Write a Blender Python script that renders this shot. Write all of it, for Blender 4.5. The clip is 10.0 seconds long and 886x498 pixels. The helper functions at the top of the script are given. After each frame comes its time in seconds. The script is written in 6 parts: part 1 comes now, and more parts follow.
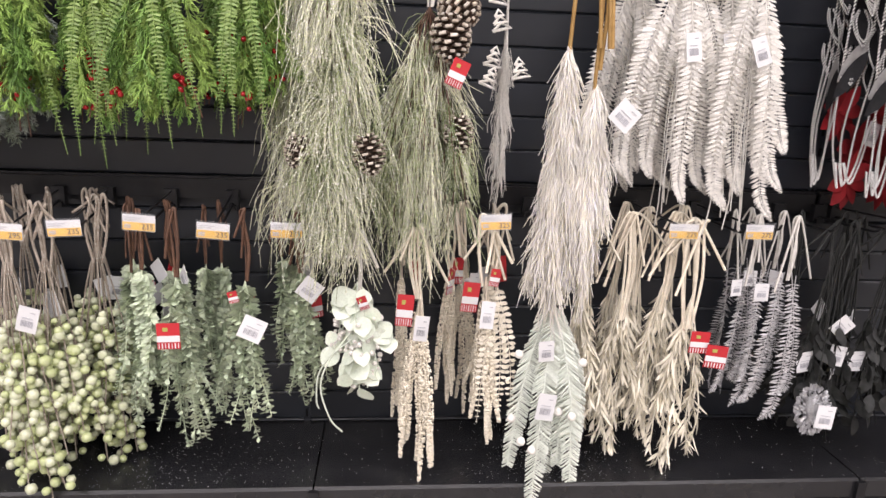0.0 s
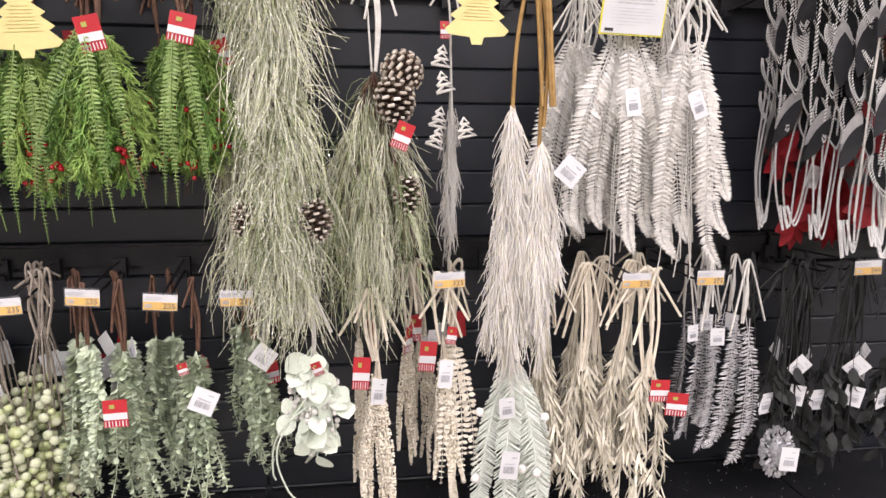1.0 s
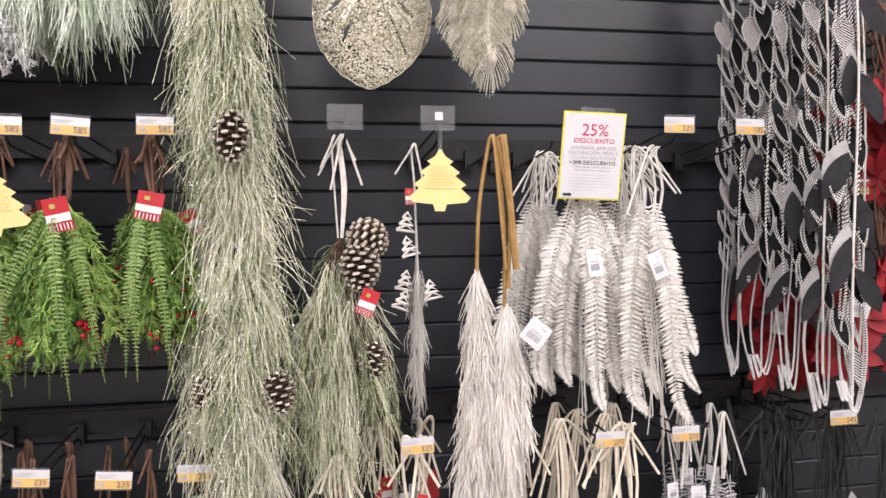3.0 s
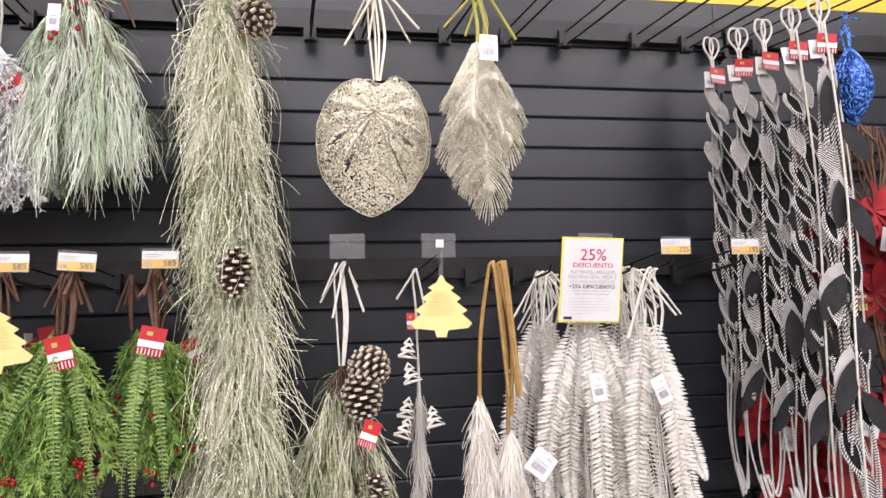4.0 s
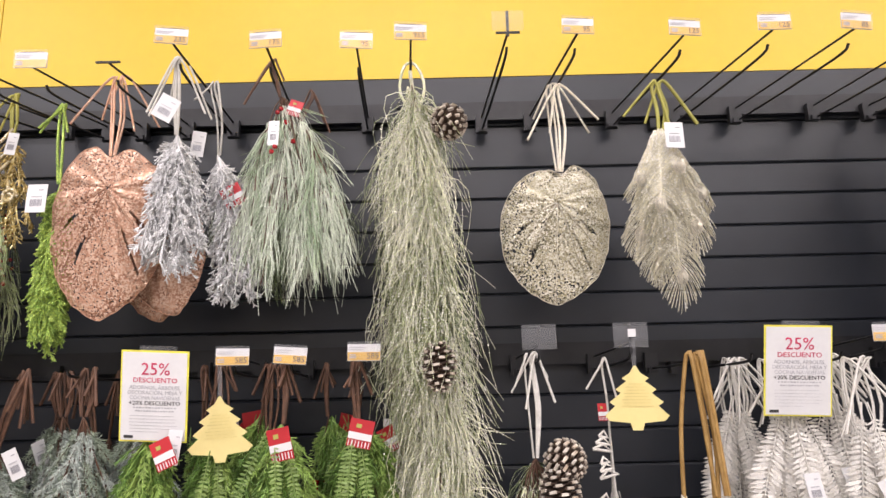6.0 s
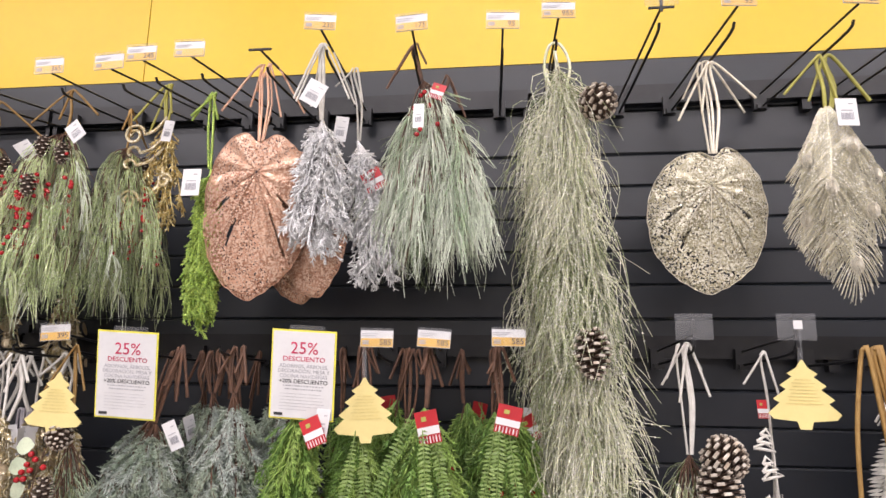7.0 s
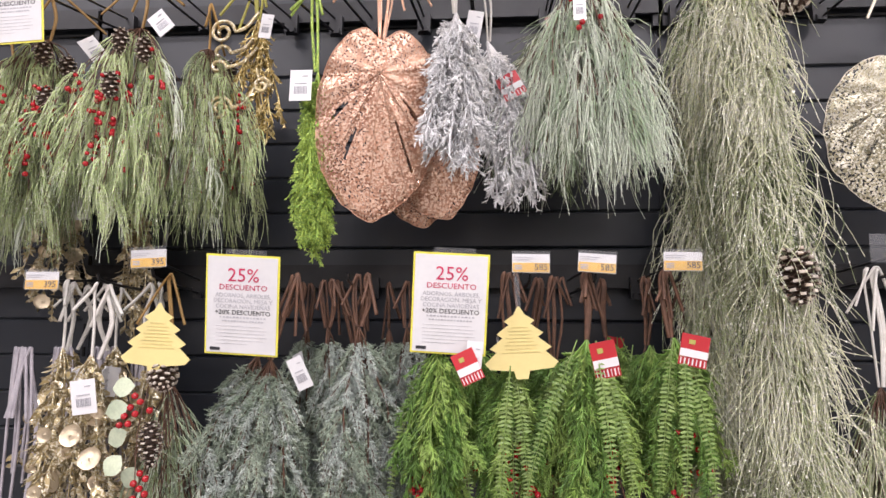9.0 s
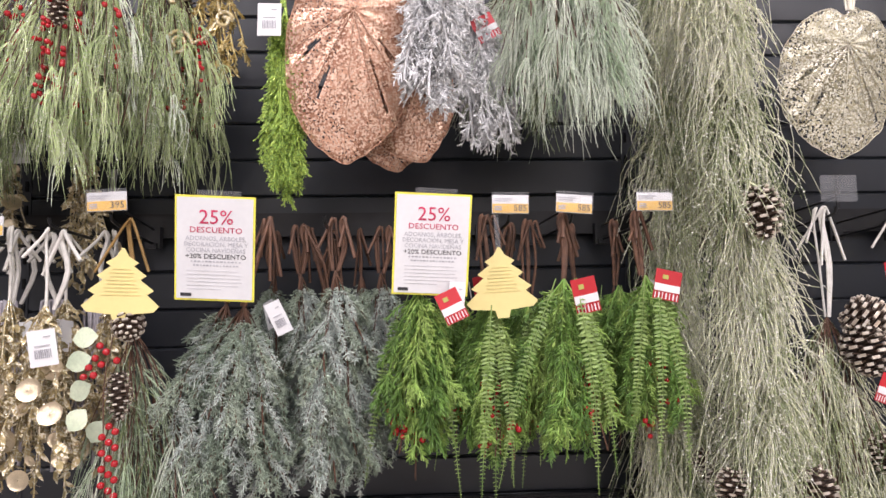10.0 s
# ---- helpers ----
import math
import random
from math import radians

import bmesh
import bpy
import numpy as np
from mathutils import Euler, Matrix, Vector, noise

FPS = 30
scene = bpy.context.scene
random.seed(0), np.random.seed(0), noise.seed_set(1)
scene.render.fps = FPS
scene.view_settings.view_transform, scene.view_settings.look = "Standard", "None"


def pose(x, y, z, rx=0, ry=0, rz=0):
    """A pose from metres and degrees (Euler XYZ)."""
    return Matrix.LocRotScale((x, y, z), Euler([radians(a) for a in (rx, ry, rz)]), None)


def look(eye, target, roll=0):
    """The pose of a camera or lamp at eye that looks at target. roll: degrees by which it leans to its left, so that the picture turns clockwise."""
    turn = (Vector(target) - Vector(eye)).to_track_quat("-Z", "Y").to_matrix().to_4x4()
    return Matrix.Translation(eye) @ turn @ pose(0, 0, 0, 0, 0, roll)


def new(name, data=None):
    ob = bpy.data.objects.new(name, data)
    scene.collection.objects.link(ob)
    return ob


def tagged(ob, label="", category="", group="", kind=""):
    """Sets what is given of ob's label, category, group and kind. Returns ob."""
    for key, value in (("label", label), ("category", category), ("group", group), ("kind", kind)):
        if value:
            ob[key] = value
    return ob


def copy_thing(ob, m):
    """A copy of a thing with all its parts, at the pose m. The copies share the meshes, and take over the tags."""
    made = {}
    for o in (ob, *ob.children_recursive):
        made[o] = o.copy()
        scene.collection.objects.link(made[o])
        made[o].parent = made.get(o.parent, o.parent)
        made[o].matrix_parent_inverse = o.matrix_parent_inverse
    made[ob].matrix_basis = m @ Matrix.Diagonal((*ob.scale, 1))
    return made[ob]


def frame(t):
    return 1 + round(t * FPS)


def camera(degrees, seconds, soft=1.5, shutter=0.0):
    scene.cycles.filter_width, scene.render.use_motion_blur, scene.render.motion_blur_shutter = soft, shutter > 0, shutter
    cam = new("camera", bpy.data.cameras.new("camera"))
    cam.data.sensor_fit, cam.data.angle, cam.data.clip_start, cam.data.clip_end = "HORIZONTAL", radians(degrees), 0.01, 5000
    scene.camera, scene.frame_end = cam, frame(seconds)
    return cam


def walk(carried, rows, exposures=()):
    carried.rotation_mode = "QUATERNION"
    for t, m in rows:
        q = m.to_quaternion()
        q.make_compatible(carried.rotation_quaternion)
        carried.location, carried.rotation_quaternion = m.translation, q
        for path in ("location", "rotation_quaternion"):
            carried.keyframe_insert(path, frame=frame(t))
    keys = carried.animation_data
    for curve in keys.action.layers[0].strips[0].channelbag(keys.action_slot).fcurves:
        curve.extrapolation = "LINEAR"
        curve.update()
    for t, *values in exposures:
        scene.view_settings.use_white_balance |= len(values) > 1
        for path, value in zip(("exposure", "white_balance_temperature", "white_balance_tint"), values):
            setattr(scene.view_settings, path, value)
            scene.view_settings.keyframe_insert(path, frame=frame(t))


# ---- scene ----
cam = camera(69.6, 10.0)
PATH = [
    (0, (0.203, -1.59, 0.975), (0.385, 0.339, 0.476), 2.3),
    (0.5, (0.238, -1.59, 0.991), (0.433, 0.35, 0.545), 1.8),
    (1, (0.251, -1.579, 1.015), (0.508, 0.368, 0.638), 0.3),
    (1.5, (0.267, -1.567, 1.047), (0.534, 0.394, 0.763), 0.3),
    (2, (0.272, -1.56, 1.072), (0.589, 0.402, 0.844), -0.4),
    (3.5, (0.301, -1.578, 1.173), (0.599, 0.398, 1.244), -0.9),
    (4, (0.29, -1.582, 1.23), (0.599, 0.385, 1.419), -1.4),
    (4.5, (0.272, -1.588, 1.276), (0.545, 0.373, 1.558), -2.3),
    (5, (0.229, -1.587, 1.295), (0.424, 0.373, 1.643), -1.7),
    (5.5, (0.185, -1.593, 1.298), (0.299, 0.368, 1.674), -1.4),
    (6, (0.108, -1.595, 1.303), (0.108, 0.371, 1.671), -1.3),
    (6.2, (0.076, -1.596, 1.303), (0.01, 0.37, 1.663), -0.8),
    (7.5, (-0.115, -1.535, 1.256), (-0.389, 0.408, 1.642), 1.1),
    (8, (-0.222, -1.496, 1.256), (-0.490, 0.454, 1.620), 1.6),
    (8.5, (-0.307, -1.459, 1.25), (-0.554, 0.503, 1.555), 1.4),
    (9, (-0.396, -1.436, 1.224), (-0.535, 0.545, 1.463), 0.3),
    (9.5, (-0.465, -1.425, 1.198), (-0.463, 0.567, 1.38), -0.8),
    (10, (-0.505, -1.426, 1.171), (-0.392, 0.566, 1.321), -0.9),
]
walk(cam, [(t, look(eye, target, roll)) for t, eye, target, roll in PATH], [(0.0, -0.13, 6350, 20), (2.0, -0.18, 6290, 21), (4.0, -0.10, 6270, 20.5), (4.5, -0.10, 6300, 20.3), (5.0, -0.25, 6380, 20.5), (6.0, -0.32, 6430, 20.5), (8.5, -0.31, 6270, 21.5), (10.0, -0.22, 6250, 21.5)])

# ---- light: a shop's ceiling with assumed, unseen rows of long white fittings ----
FLOOR, CEIL = -0.07, 3.3
world = bpy.data.worlds.new("shop_air")
scene.world = world
world.use_nodes = True
world.node_tree.nodes["Background"].inputs[0].default_value = (0.95, 0.97, 1.0, 1)
world.node_tree.nodes["Background"].inputs[1].default_value = 0.25
# y and watts of each row; the rear rows are added as frontal fill
LAMPS = [(-1.5, 48), (-3.3, 66), (-5.2, 60)]
for ly, watts in LAMPS:
    for lx in (-2.6, 0.0, 2.6):
        lamp = bpy.data.lights.new("unseen_tube_light", "AREA")
        lamp.shape, lamp.size, lamp.size_y, lamp.energy = "RECTANGLE", 2.2, 0.22, watts
        lamp.color = (1.0, 0.97, 0.93)
        ob = new("unseen_tube_light", lamp)
        ob.matrix_world = pose(lx, ly, CEIL - 0.09)

# ---- materials ----
def rgb(c):
    return (c[0], c[1], c[2], 1)


def mat(name, c1, c2=None, rough=0.6, metal=0.0, scale=30.0, bump=0.0, bscale=300.0, glit=0.0, gcol=(0.9, 0.88, 0.8), island=0.5, gscale=700.0, holes=0.0, hscale=160.0, sub=0.0):
    """A surface with two-scale variation, piece-by-piece variation, fine relief, and glitter flakes or lace holes where wanted."""
    grain = 0.4 if island > 0.06 else 0.08
    m = bpy.data.materials.new(name)
    m.use_nodes = True
    nt = m.node_tree
    bs = nt.nodes["Principled BSDF"]
    bs.inputs["Roughness"].default_value, bs.inputs["Metallic"].default_value = rough, metal
    tc = nt.nodes.new("ShaderNodeTexCoord")
    def node(kind, **kw):
        n = nt.nodes.new(kind)
        for k, v in kw.items():
            n.inputs[k].default_value = v
        return n
    def link(a, ao, b, bi):
        nt.links.new(a.outputs[ao], b.inputs[bi])
    no = node("ShaderNodeTexNoise", Scale=scale, Detail=3.0)
    link(tc, "Object", no, "Vector")
    mix = nt.nodes.new("ShaderNodeMix")
    mix.data_type = "RGBA"
    mix.inputs[6].default_value, mix.inputs[7].default_value = rgb(c1), rgb(c2 or [0.75 * v for v in c1])
    ramp = nt.nodes.new("ShaderNodeMapRange")
    ramp.inputs[1].default_value, ramp.inputs[2].default_value = 0.35, 0.65
    link(no, "Fac", ramp, 0)
    nt.links.new(ramp.outputs[0], mix.inputs[0])
    fine = node("ShaderNodeTexNoise", Scale=scale * 9, Detail=2.0)
    link(tc, "Object", fine, "Vector")
    geo = nt.nodes.new("ShaderNodeNewGeometry")
    inf = nt.nodes.new("ShaderNodeObjectInfo")
    def math_node(op, a, b):
        n = nt.nodes.new("ShaderNodeMath")
        n.operation = op
        for i, v in enumerate((a, b)):
            if isinstance(v, (int, float)):
                n.inputs[i].default_value = v
            else:
                nt.links.new(v, n.inputs[i])
        return n.outputs[0]
    val = math_node("ADD", math_node("MULTIPLY", geo.outputs["Random Per Island"], island), 1.0 - island * 0.5)
    val = math_node("MULTIPLY", val, math_node("ADD", math_node("MULTIPLY", fine.outputs["Fac"], grain), 1.0 - grain / 2))
    val = math_node("MULTIPLY", val, math_node("ADD", math_node("MULTIPLY", inf.outputs["Random"], 0.16), 0.92))
    hsv = nt.nodes.new("ShaderNodeHueSaturation")
    nt.links.new(mix.outputs[2], hsv.inputs["Color"])
    nt.links.new(val, hsv.inputs["Value"])
    col = hsv.outputs[0]
    if glit > 0:
        vo = node("ShaderNodeTexVoronoi", Scale=gscale)
        link(tc, "Object", vo, "Vector")
        sep = nt.nodes.new("ShaderNodeSeparateColor")
        nt.links.new(vo.outputs["Color"], sep.inputs[0])
        flake = math_node("GREATER_THAN", sep.outputs[0], 1.0 - glit)
        m2 = nt.nodes.new("ShaderNodeMix")
        m2.data_type = "RGBA"
        m2.inputs[7].default_value = rgb(gcol)
        nt.links.new(flake, m2.inputs[0])
        nt.links.new(col, m2.inputs[6])
        col = m2.outputs[2]
        nt.links.new(math_node("MAXIMUM", math_node("MULTIPLY", flake, 0.3), metal), bs.inputs["Metallic"])
        nt.links.new(math_node("SUBTRACT", rough, math_node("MULTIPLY", flake, rough - 0.22)), bs.inputs["Roughness"])
        bp = nt.nodes.new("ShaderNodeBump")
        bp.inputs["Strength"].default_value, bp.inputs["Distance"].default_value = 0.9, 0.002
        nt.links.new(sep.outputs[1], bp.inputs["Height"])
        nt.links.new(bp.outputs[0], bs.inputs["Normal"])
    elif bump > 0:
        bn = node("ShaderNodeTexNoise", Scale=bscale, Detail=4.0)
        link(tc, "Object", bn, "Vector")
        bp = nt.nodes.new("ShaderNodeBump")
        bp.inputs["Strength"].default_value, bp.inputs["Distance"].default_value = bump, 0.002
        nt.links.new(bn.outputs["Fac"], bp.inputs["Height"])
        nt.links.new(bp.outputs[0], bs.inputs["Normal"])
    nt.links.new(col, bs.inputs["Base Color"])
    if sub > 0:
        bs.inputs["Subsurface Weight"].default_value = sub
        bs.inputs["Subsurface Radius"].default_value = (0.004, 0.004, 0.003)
    if holes > 0:
        hv = node("ShaderNodeTexNoise", Scale=hscale, Detail=3.0)
        link(tc, "Object", hv, "Vector")
        nt.links.new(math_node("GREATER_THAN", hv.outputs["Fac"], holes), bs.inputs["Alpha"])
    return m


def striped(name, c1, c2, scale, rough=0.6):
    m = mat(name, c1, c1, rough)
    nt = m.node_tree
    bs = nt.nodes["Principled BSDF"]
    tc = nt.nodes.new("ShaderNodeTexCoord")
    wv = nt.nodes.new("ShaderNodeTexWave")
    wv.bands_direction = "DIAGONAL"
    wv.inputs["Scale"].default_value, wv.inputs["Distortion"].default_value = scale, 1.2
    nt.links.new(tc.outputs["Object"], wv.inputs["Vector"])
    gt = nt.nodes.new("ShaderNodeMath")
    gt.operation = "GREATER_THAN"
    gt.inputs[1].default_value = 0.5
    nt.links.new(wv.outputs["Fac"], gt.inputs[0])
    mix = nt.nodes.new("ShaderNodeMix")
    mix.data_type = "RGBA"
    mix.inputs[6].default_value, mix.inputs[7].default_value = rgb(c1), rgb(c2)
    nt.links.new(gt.outputs[0], mix.inputs[0])
    nt.links.new(mix.outputs[2], bs.inputs["Base Color"])
    return m


M = {}
M["slat"] = mat("charcoal_metal", (0.0215, 0.025, 0.0325), (0.015, 0.0175, 0.023), 0.34, 0.0, 4, 0.05, 90, island=0)
M["steel"] = mat("black_steel", (0.012, 0.012, 0.014), (0.02, 0.02, 0.022), 0.38, 0.3, 20, 0.05, 400, island=0)
M["deck"] = mat("black_shelf", (0.014, 0.014, 0.016), (0.02, 0.02, 0.022), 0.27, 0.0, 12, 0.06, 260, glit=0.0, island=0)
M["dust"] = mat("glitter_dust", (0.75, 0.75, 0.72), (0.6, 0.6, 0.6), 0.4, 0.3)
M["yellow"] = mat("yellow_header", (0.8, 0.545, 0.03), (0.77, 0.52, 0.028), 0.42, 0, 3, 0.03, 40, island=0)
M["tile"] = mat("floor_tile", (0.46, 0.43, 0.4), (0.39, 0.365, 0.335), 0.35, 0, 5, 0.05, 60, island=0.12)
M["grout"] = mat("grout", (0.16, 0.15, 0.14), None, 0.8, 0, 60)
M["paint"] = mat("white_paint", (0.72, 0.72, 0.7), (0.66, 0.66, 0.64), 0.7, 0, 2, 0.05, 80, island=0)
# unseen south wall, made pale to brighten the reflections in the slats
M["far"] = mat("far_wall_bounce", (0.55, 0.53, 0.5), (0.3, 0.29, 0.28), 0.7, 0, 3, island=0)
M["paper"] = mat("white_card", (0.72, 0.72, 0.73), (0.68, 0.68, 0.69), 0.5, 0, 15, island=0.05)
M["amber"] = mat("amber_print", (0.84, 0.50, 0.07), (0.80, 0.47, 0.07), 0.5, 0, 15, island=0)
M["lemon"] = mat("lemon_card", (0.74, 0.63, 0.27), (0.70, 0.59, 0.25), 0.55, 0, 20, island=0)
M["lemonink"] = mat("lemon_ink", (0.71, 0.595, 0.24), None, 0.6, island=0)
M["lemonline"] = mat("lemon_border", (0.86, 0.80, 0.10), None, 0.5, 0, 20, island=0)
M["ink"] = mat("black_ink", (0.03, 0.03, 0.035), None, 0.6)
M["paleink"] = mat("pale_ink", (0.58, 0.58, 0.61), None, 0.6, island=0)
M["greyink"] = mat("grey_ink", (0.5, 0.5, 0.54), None, 0.6, island=0)
M["redink"] = mat("red_ink", (0.62, 0.04, 0.12), None, 0.6, island=0)
M["redtag"] = mat("red_card", (0.5, 0.022, 0.03), (0.42, 0.018, 0.025), 0.42, 0, 20, island=0)
M["olive"] = mat("olive_print", (0.30, 0.33, 0.08), (0.5, 0.42, 0.1), 0.5, island=0)
M["clear"] = mat("clear_plastic", (0.55, 0.56, 0.58), None, 0.12, island=0)
M["clear"].node_tree.nodes["Principled BSDF"].inputs["Alpha"].default_value = 0.11
M["speck"] = mat("glitter_grain", (0.95, 0.94, 0.90), (0.9, 0.88, 0.8), 0.25, 0.0, 40, island=0.3)
M["champ_needle"] = mat("champagne_needles", (0.80, 0.80, 0.57), (0.58, 0.62, 0.38), 0.45, 0.05, 14, glit=0.36, gcol=(1.0, 0.98, 0.88), island=0.7, gscale=420)
M["champ_mid"] = mat("champagne_green_needles", (0.42, 0.47, 0.25), (0.27, 0.33, 0.15), 0.5, 0.05, 14, glit=0.20, gcol=(0.95, 0.93, 0.78), island=0.8, gscale=420)
M["green_needle"] = mat("under_needles", (0.13, 0.18, 0.07), (0.19, 0.24, 0.11), 0.55, 0, 14, glit=0.10, island=0.8)
M["frost_needle"] = mat("frosted_needles", (0.82, 0.88, 0.74), (0.66, 0.76, 0.58), 0.55, 0, 12, glit=0.12, gcol=(0.95, 0.98, 0.9), island=0.45)
M["frost_mid"] = mat("mint_needles", (0.50, 0.62, 0.42), (0.36, 0.48, 0.30), 0.55, 0, 12, glit=0.06, gcol=(0.9, 0.95, 0.85), island=0.6)
M["berry_needle"] = mat("glittered_green_needles", (0.54, 0.64, 0.31), (0.36, 0.48, 0.19), 0.5, 0, 14, glit=0.18, gcol=(0.9, 0.92, 0.72), island=0.8)
M["cedar"] = mat("cedar_green", (0.165, 0.30, 0.055), (0.095, 0.195, 0.035), 0.5, 0, 16, island=0.8)
M["cedar_light"] = mat("cedar_tip_green", (0.29, 0.42, 0.10), (0.20, 0.33, 0.065), 0.5, 0, 16, island=0.7)
M["fern"] = mat("fern_green", (0.24, 0.34, 0.10), (0.15, 0.24, 0.06), 0.48, 0, 16, island=0.5)
M["fir"] = mat("blue_fir_green", (0.40, 0.47, 0.37), (0.25, 0.32, 0.24), 0.6, 0, 14, island=0.7)
M["firtip"] = mat("frosted_fir_tip", (0.62, 0.69, 0.64), (0.44, 0.51, 0.46), 0.6, 0, 14, glit=0.06, island=0.6)
M["snow"] = mat("snowy_silver", (0.90, 0.90, 0.90), (0.80, 0.80, 0.81), 0.55, 0.0, 30, glit=0.14, gcol=(0.95, 0.95, 0.95), island=0.7)
M["lime"] = mat("lime_glitter", (0.3, 0.46, 0.1), (0.2, 0.34, 0.06), 0.4, 0.2, 30, glit=0.3, gcol=(0.75, 0.95, 0.2), island=0.7)
M["gold"] = mat("gold_glitter", (0.44, 0.32, 0.1), (0.28, 0.2, 0.06), 0.35, 0.5, 30, glit=0.35, gcol=(1.0, 0.85, 0.45), island=0.6, gscale=330)
M["palegold"] = mat("pale_gold_glitter", (0.48, 0.39, 0.2), (0.32, 0.25, 0.12), 0.35, 0.4, 30, glit=0.35, gcol=(1.0, 0.92, 0.72), island=0.5, gscale=330)
M["copper"] = mat("copper_glitter", (0.62, 0.35, 0.235), (0.32, 0.15, 0.09), 0.4, 0.35, 20, glit=0.45, gcol=(0.95, 0.66, 0.50), island=0, gscale=330, holes=0.44, hscale=280)
M["coppersolid"] = mat("copper_rib", (0.60, 0.34, 0.23), (0.48, 0.25, 0.16), 0.4, 0.4, 20, glit=0.3, gcol=(1.0, 0.72, 0.55))
M["champleaf"] = mat("champagne_lace", (0.50, 0.46, 0.31), (0.27, 0.245, 0.15), 0.4, 0.3, 20, glit=0.42, gcol=(0.98, 0.95, 0.80), island=0, gscale=420, holes=0.47, hscale=230)
M["champsolid"] = mat("champagne_rib", (0.74, 0.69, 0.56), (0.6, 0.54, 0.42), 0.4, 0.35, 20, glit=0.35, gcol=(1.0, 0.97, 0.85))
M["plume"] = mat("pale_gold_feather", (0.78, 0.74, 0.55), (0.58, 0.54, 0.36), 0.4, 0.3, 20, glit=0.35, gcol=(1.0, 0.97, 0.85), island=0.6)
M["cord"] = mat("white_stem", (0.68, 0.66, 0.615), (0.57, 0.55, 0.505), 0.6, 0, 60, 0.3, 900, island=0.2)
M["cream"] = mat("cream_dried", (0.77, 0.71, 0.59), (0.66, 0.59, 0.47), 0.65, 0, 40, 0.2, 500, island=0.5)
M["creambud"] = mat("cream_grain", (0.88, 0.82, 0.69), (0.82, 0.75, 0.61), 0.65, 0, 60, 0.3, 700, island=0.25)
M["ivory"] = mat("ivory_plume", (0.95, 0.92, 0.86), (0.91, 0.86, 0.78), 0.6, 0, 25, island=0.25, sub=0.35)
M["whitefern"] = mat("white_fern", (0.81, 0.785, 0.735), (0.75, 0.72, 0.66), 0.55, 0, 25, glit=0.05, gcol=(0.95, 0.95, 0.95), island=0.3)
M["mint"] = mat("mint_white_leaf", (0.72, 0.77, 0.66), (0.62, 0.69, 0.57), 0.5, 0, 25, island=0.3, sub=0.1)
M["euca"] = mat("dusty_eucalyptus", (0.62, 0.69, 0.51), (0.48, 0.56, 0.41), 0.6, 0, 22, island=0.6)
M["pearl_green"] = mat("pale_green_berry", (0.46, 0.52, 0.24), (0.56, 0.61, 0.36), 0.3, 0, 1.6, island=0)
M["pearl_white"] = mat("white_green_berry", (0.66, 0.68, 0.52), (0.56, 0.60, 0.38), 0.3, 0, 1.6, island=0)
M["red_bead"] = mat("glossy_red_berry", (0.48, 0.02, 0.025), (0.34, 0.012, 0.018), 0.25, 0, 1.6, island=0)
M["pom"] = mat("white_pompom", (0.86, 0.84, 0.79), (0.78, 0.76, 0.70), 0.8, 0, 1.6, island=0)
M["silver"] = mat("silver_glitter", (0.62, 0.62, 0.64), (0.45, 0.45, 0.47), 0.3, 0.5, 30, glit=0.35, gcol=(0.95, 0.95, 0.97), island=0.6)
M["ochre"] = mat("ochre_stem", (0.36, 0.22, 0.07), (0.28, 0.16, 0.045), 0.6, 0, 60, 0.3, 500, island=0.3)
M["brown"] = mat("brown_stem", (0.14, 0.068, 0.04), (0.085, 0.043, 0.027), 0.65, 0, 60, 0.3, 500, island=0.4)
M["taupe"] = mat("taupe_stem", (0.42, 0.36, 0.3), (0.3, 0.25, 0.2), 0.65, 0, 60, glit=0.05, island=0.4)
M["oliverib"] = mat("olive_ribbon", (0.40, 0.38, 0.08), (0.32, 0.30, 0.06), 0.5, 0, 40, island=0.2)
M["scale"] = mat("cone_scale", (0.085, 0.05, 0.033), (0.05, 0.03, 0.02), 0.6, 0, 60, 0.3, 500, island=0.5)
M["scaletip"] = mat("cone_tip", (0.60, 0.55, 0.48), (0.36, 0.29, 0.22), 0.6, 0, 60, island=0.6)
M["berry"] = mat("red_berry", (0.40, 0.015, 0.02), (0.28, 0.01, 0.014), 0.25, 0, 40, island=0.4)
M["redleaf"] = mat("red_velvet_petal", (0.36, 0.014, 0.02), (0.25, 0.009, 0.014), 0.65, 0, 25, 0.2, 600, island=0.4)
M["darkleaf"] = mat("charcoal_felt_leaf", (0.035, 0.035, 0.038), (0.024, 0.024, 0.026), 0.8, 0, 25, 0.2, 800, island=0.4)
M["greyleaf"] = mat("grey_satin_leaf", (0.46, 0.45, 0.44), (0.33, 0.32, 0.315), 0.5, 0, 25, 0.2, 800, island=0.4)
M["stripe"] = striped("striped_weave", (0.018, 0.018, 0.018), (0.62, 0.60, 0.58), 70)
M["cordblack"] = mat("black_cord", (0.012, 0.012, 0.013), None, 0.8, 0, 80, island=0)
M["cordwhite"] = mat("white_yarn", (0.82, 0.81, 0.79), (0.74, 0.73, 0.71), 0.7, 0, 80, island=0)
for nm in ("cordblack", "darkleaf", "stripe"):
    M[nm].node_tree.nodes["Principled BSDF"].inputs["Specular IOR Level"].default_value = 0.12
M["blackstem"] = mat("black_stem", (0.018, 0.02, 0.018), (0.035, 0.035, 0.035), 0.5, 0, 60, island=0.4)
M["blackstem"].node_tree.nodes["Principled BSDF"].inputs["Specular IOR Level"].default_value = 0.15
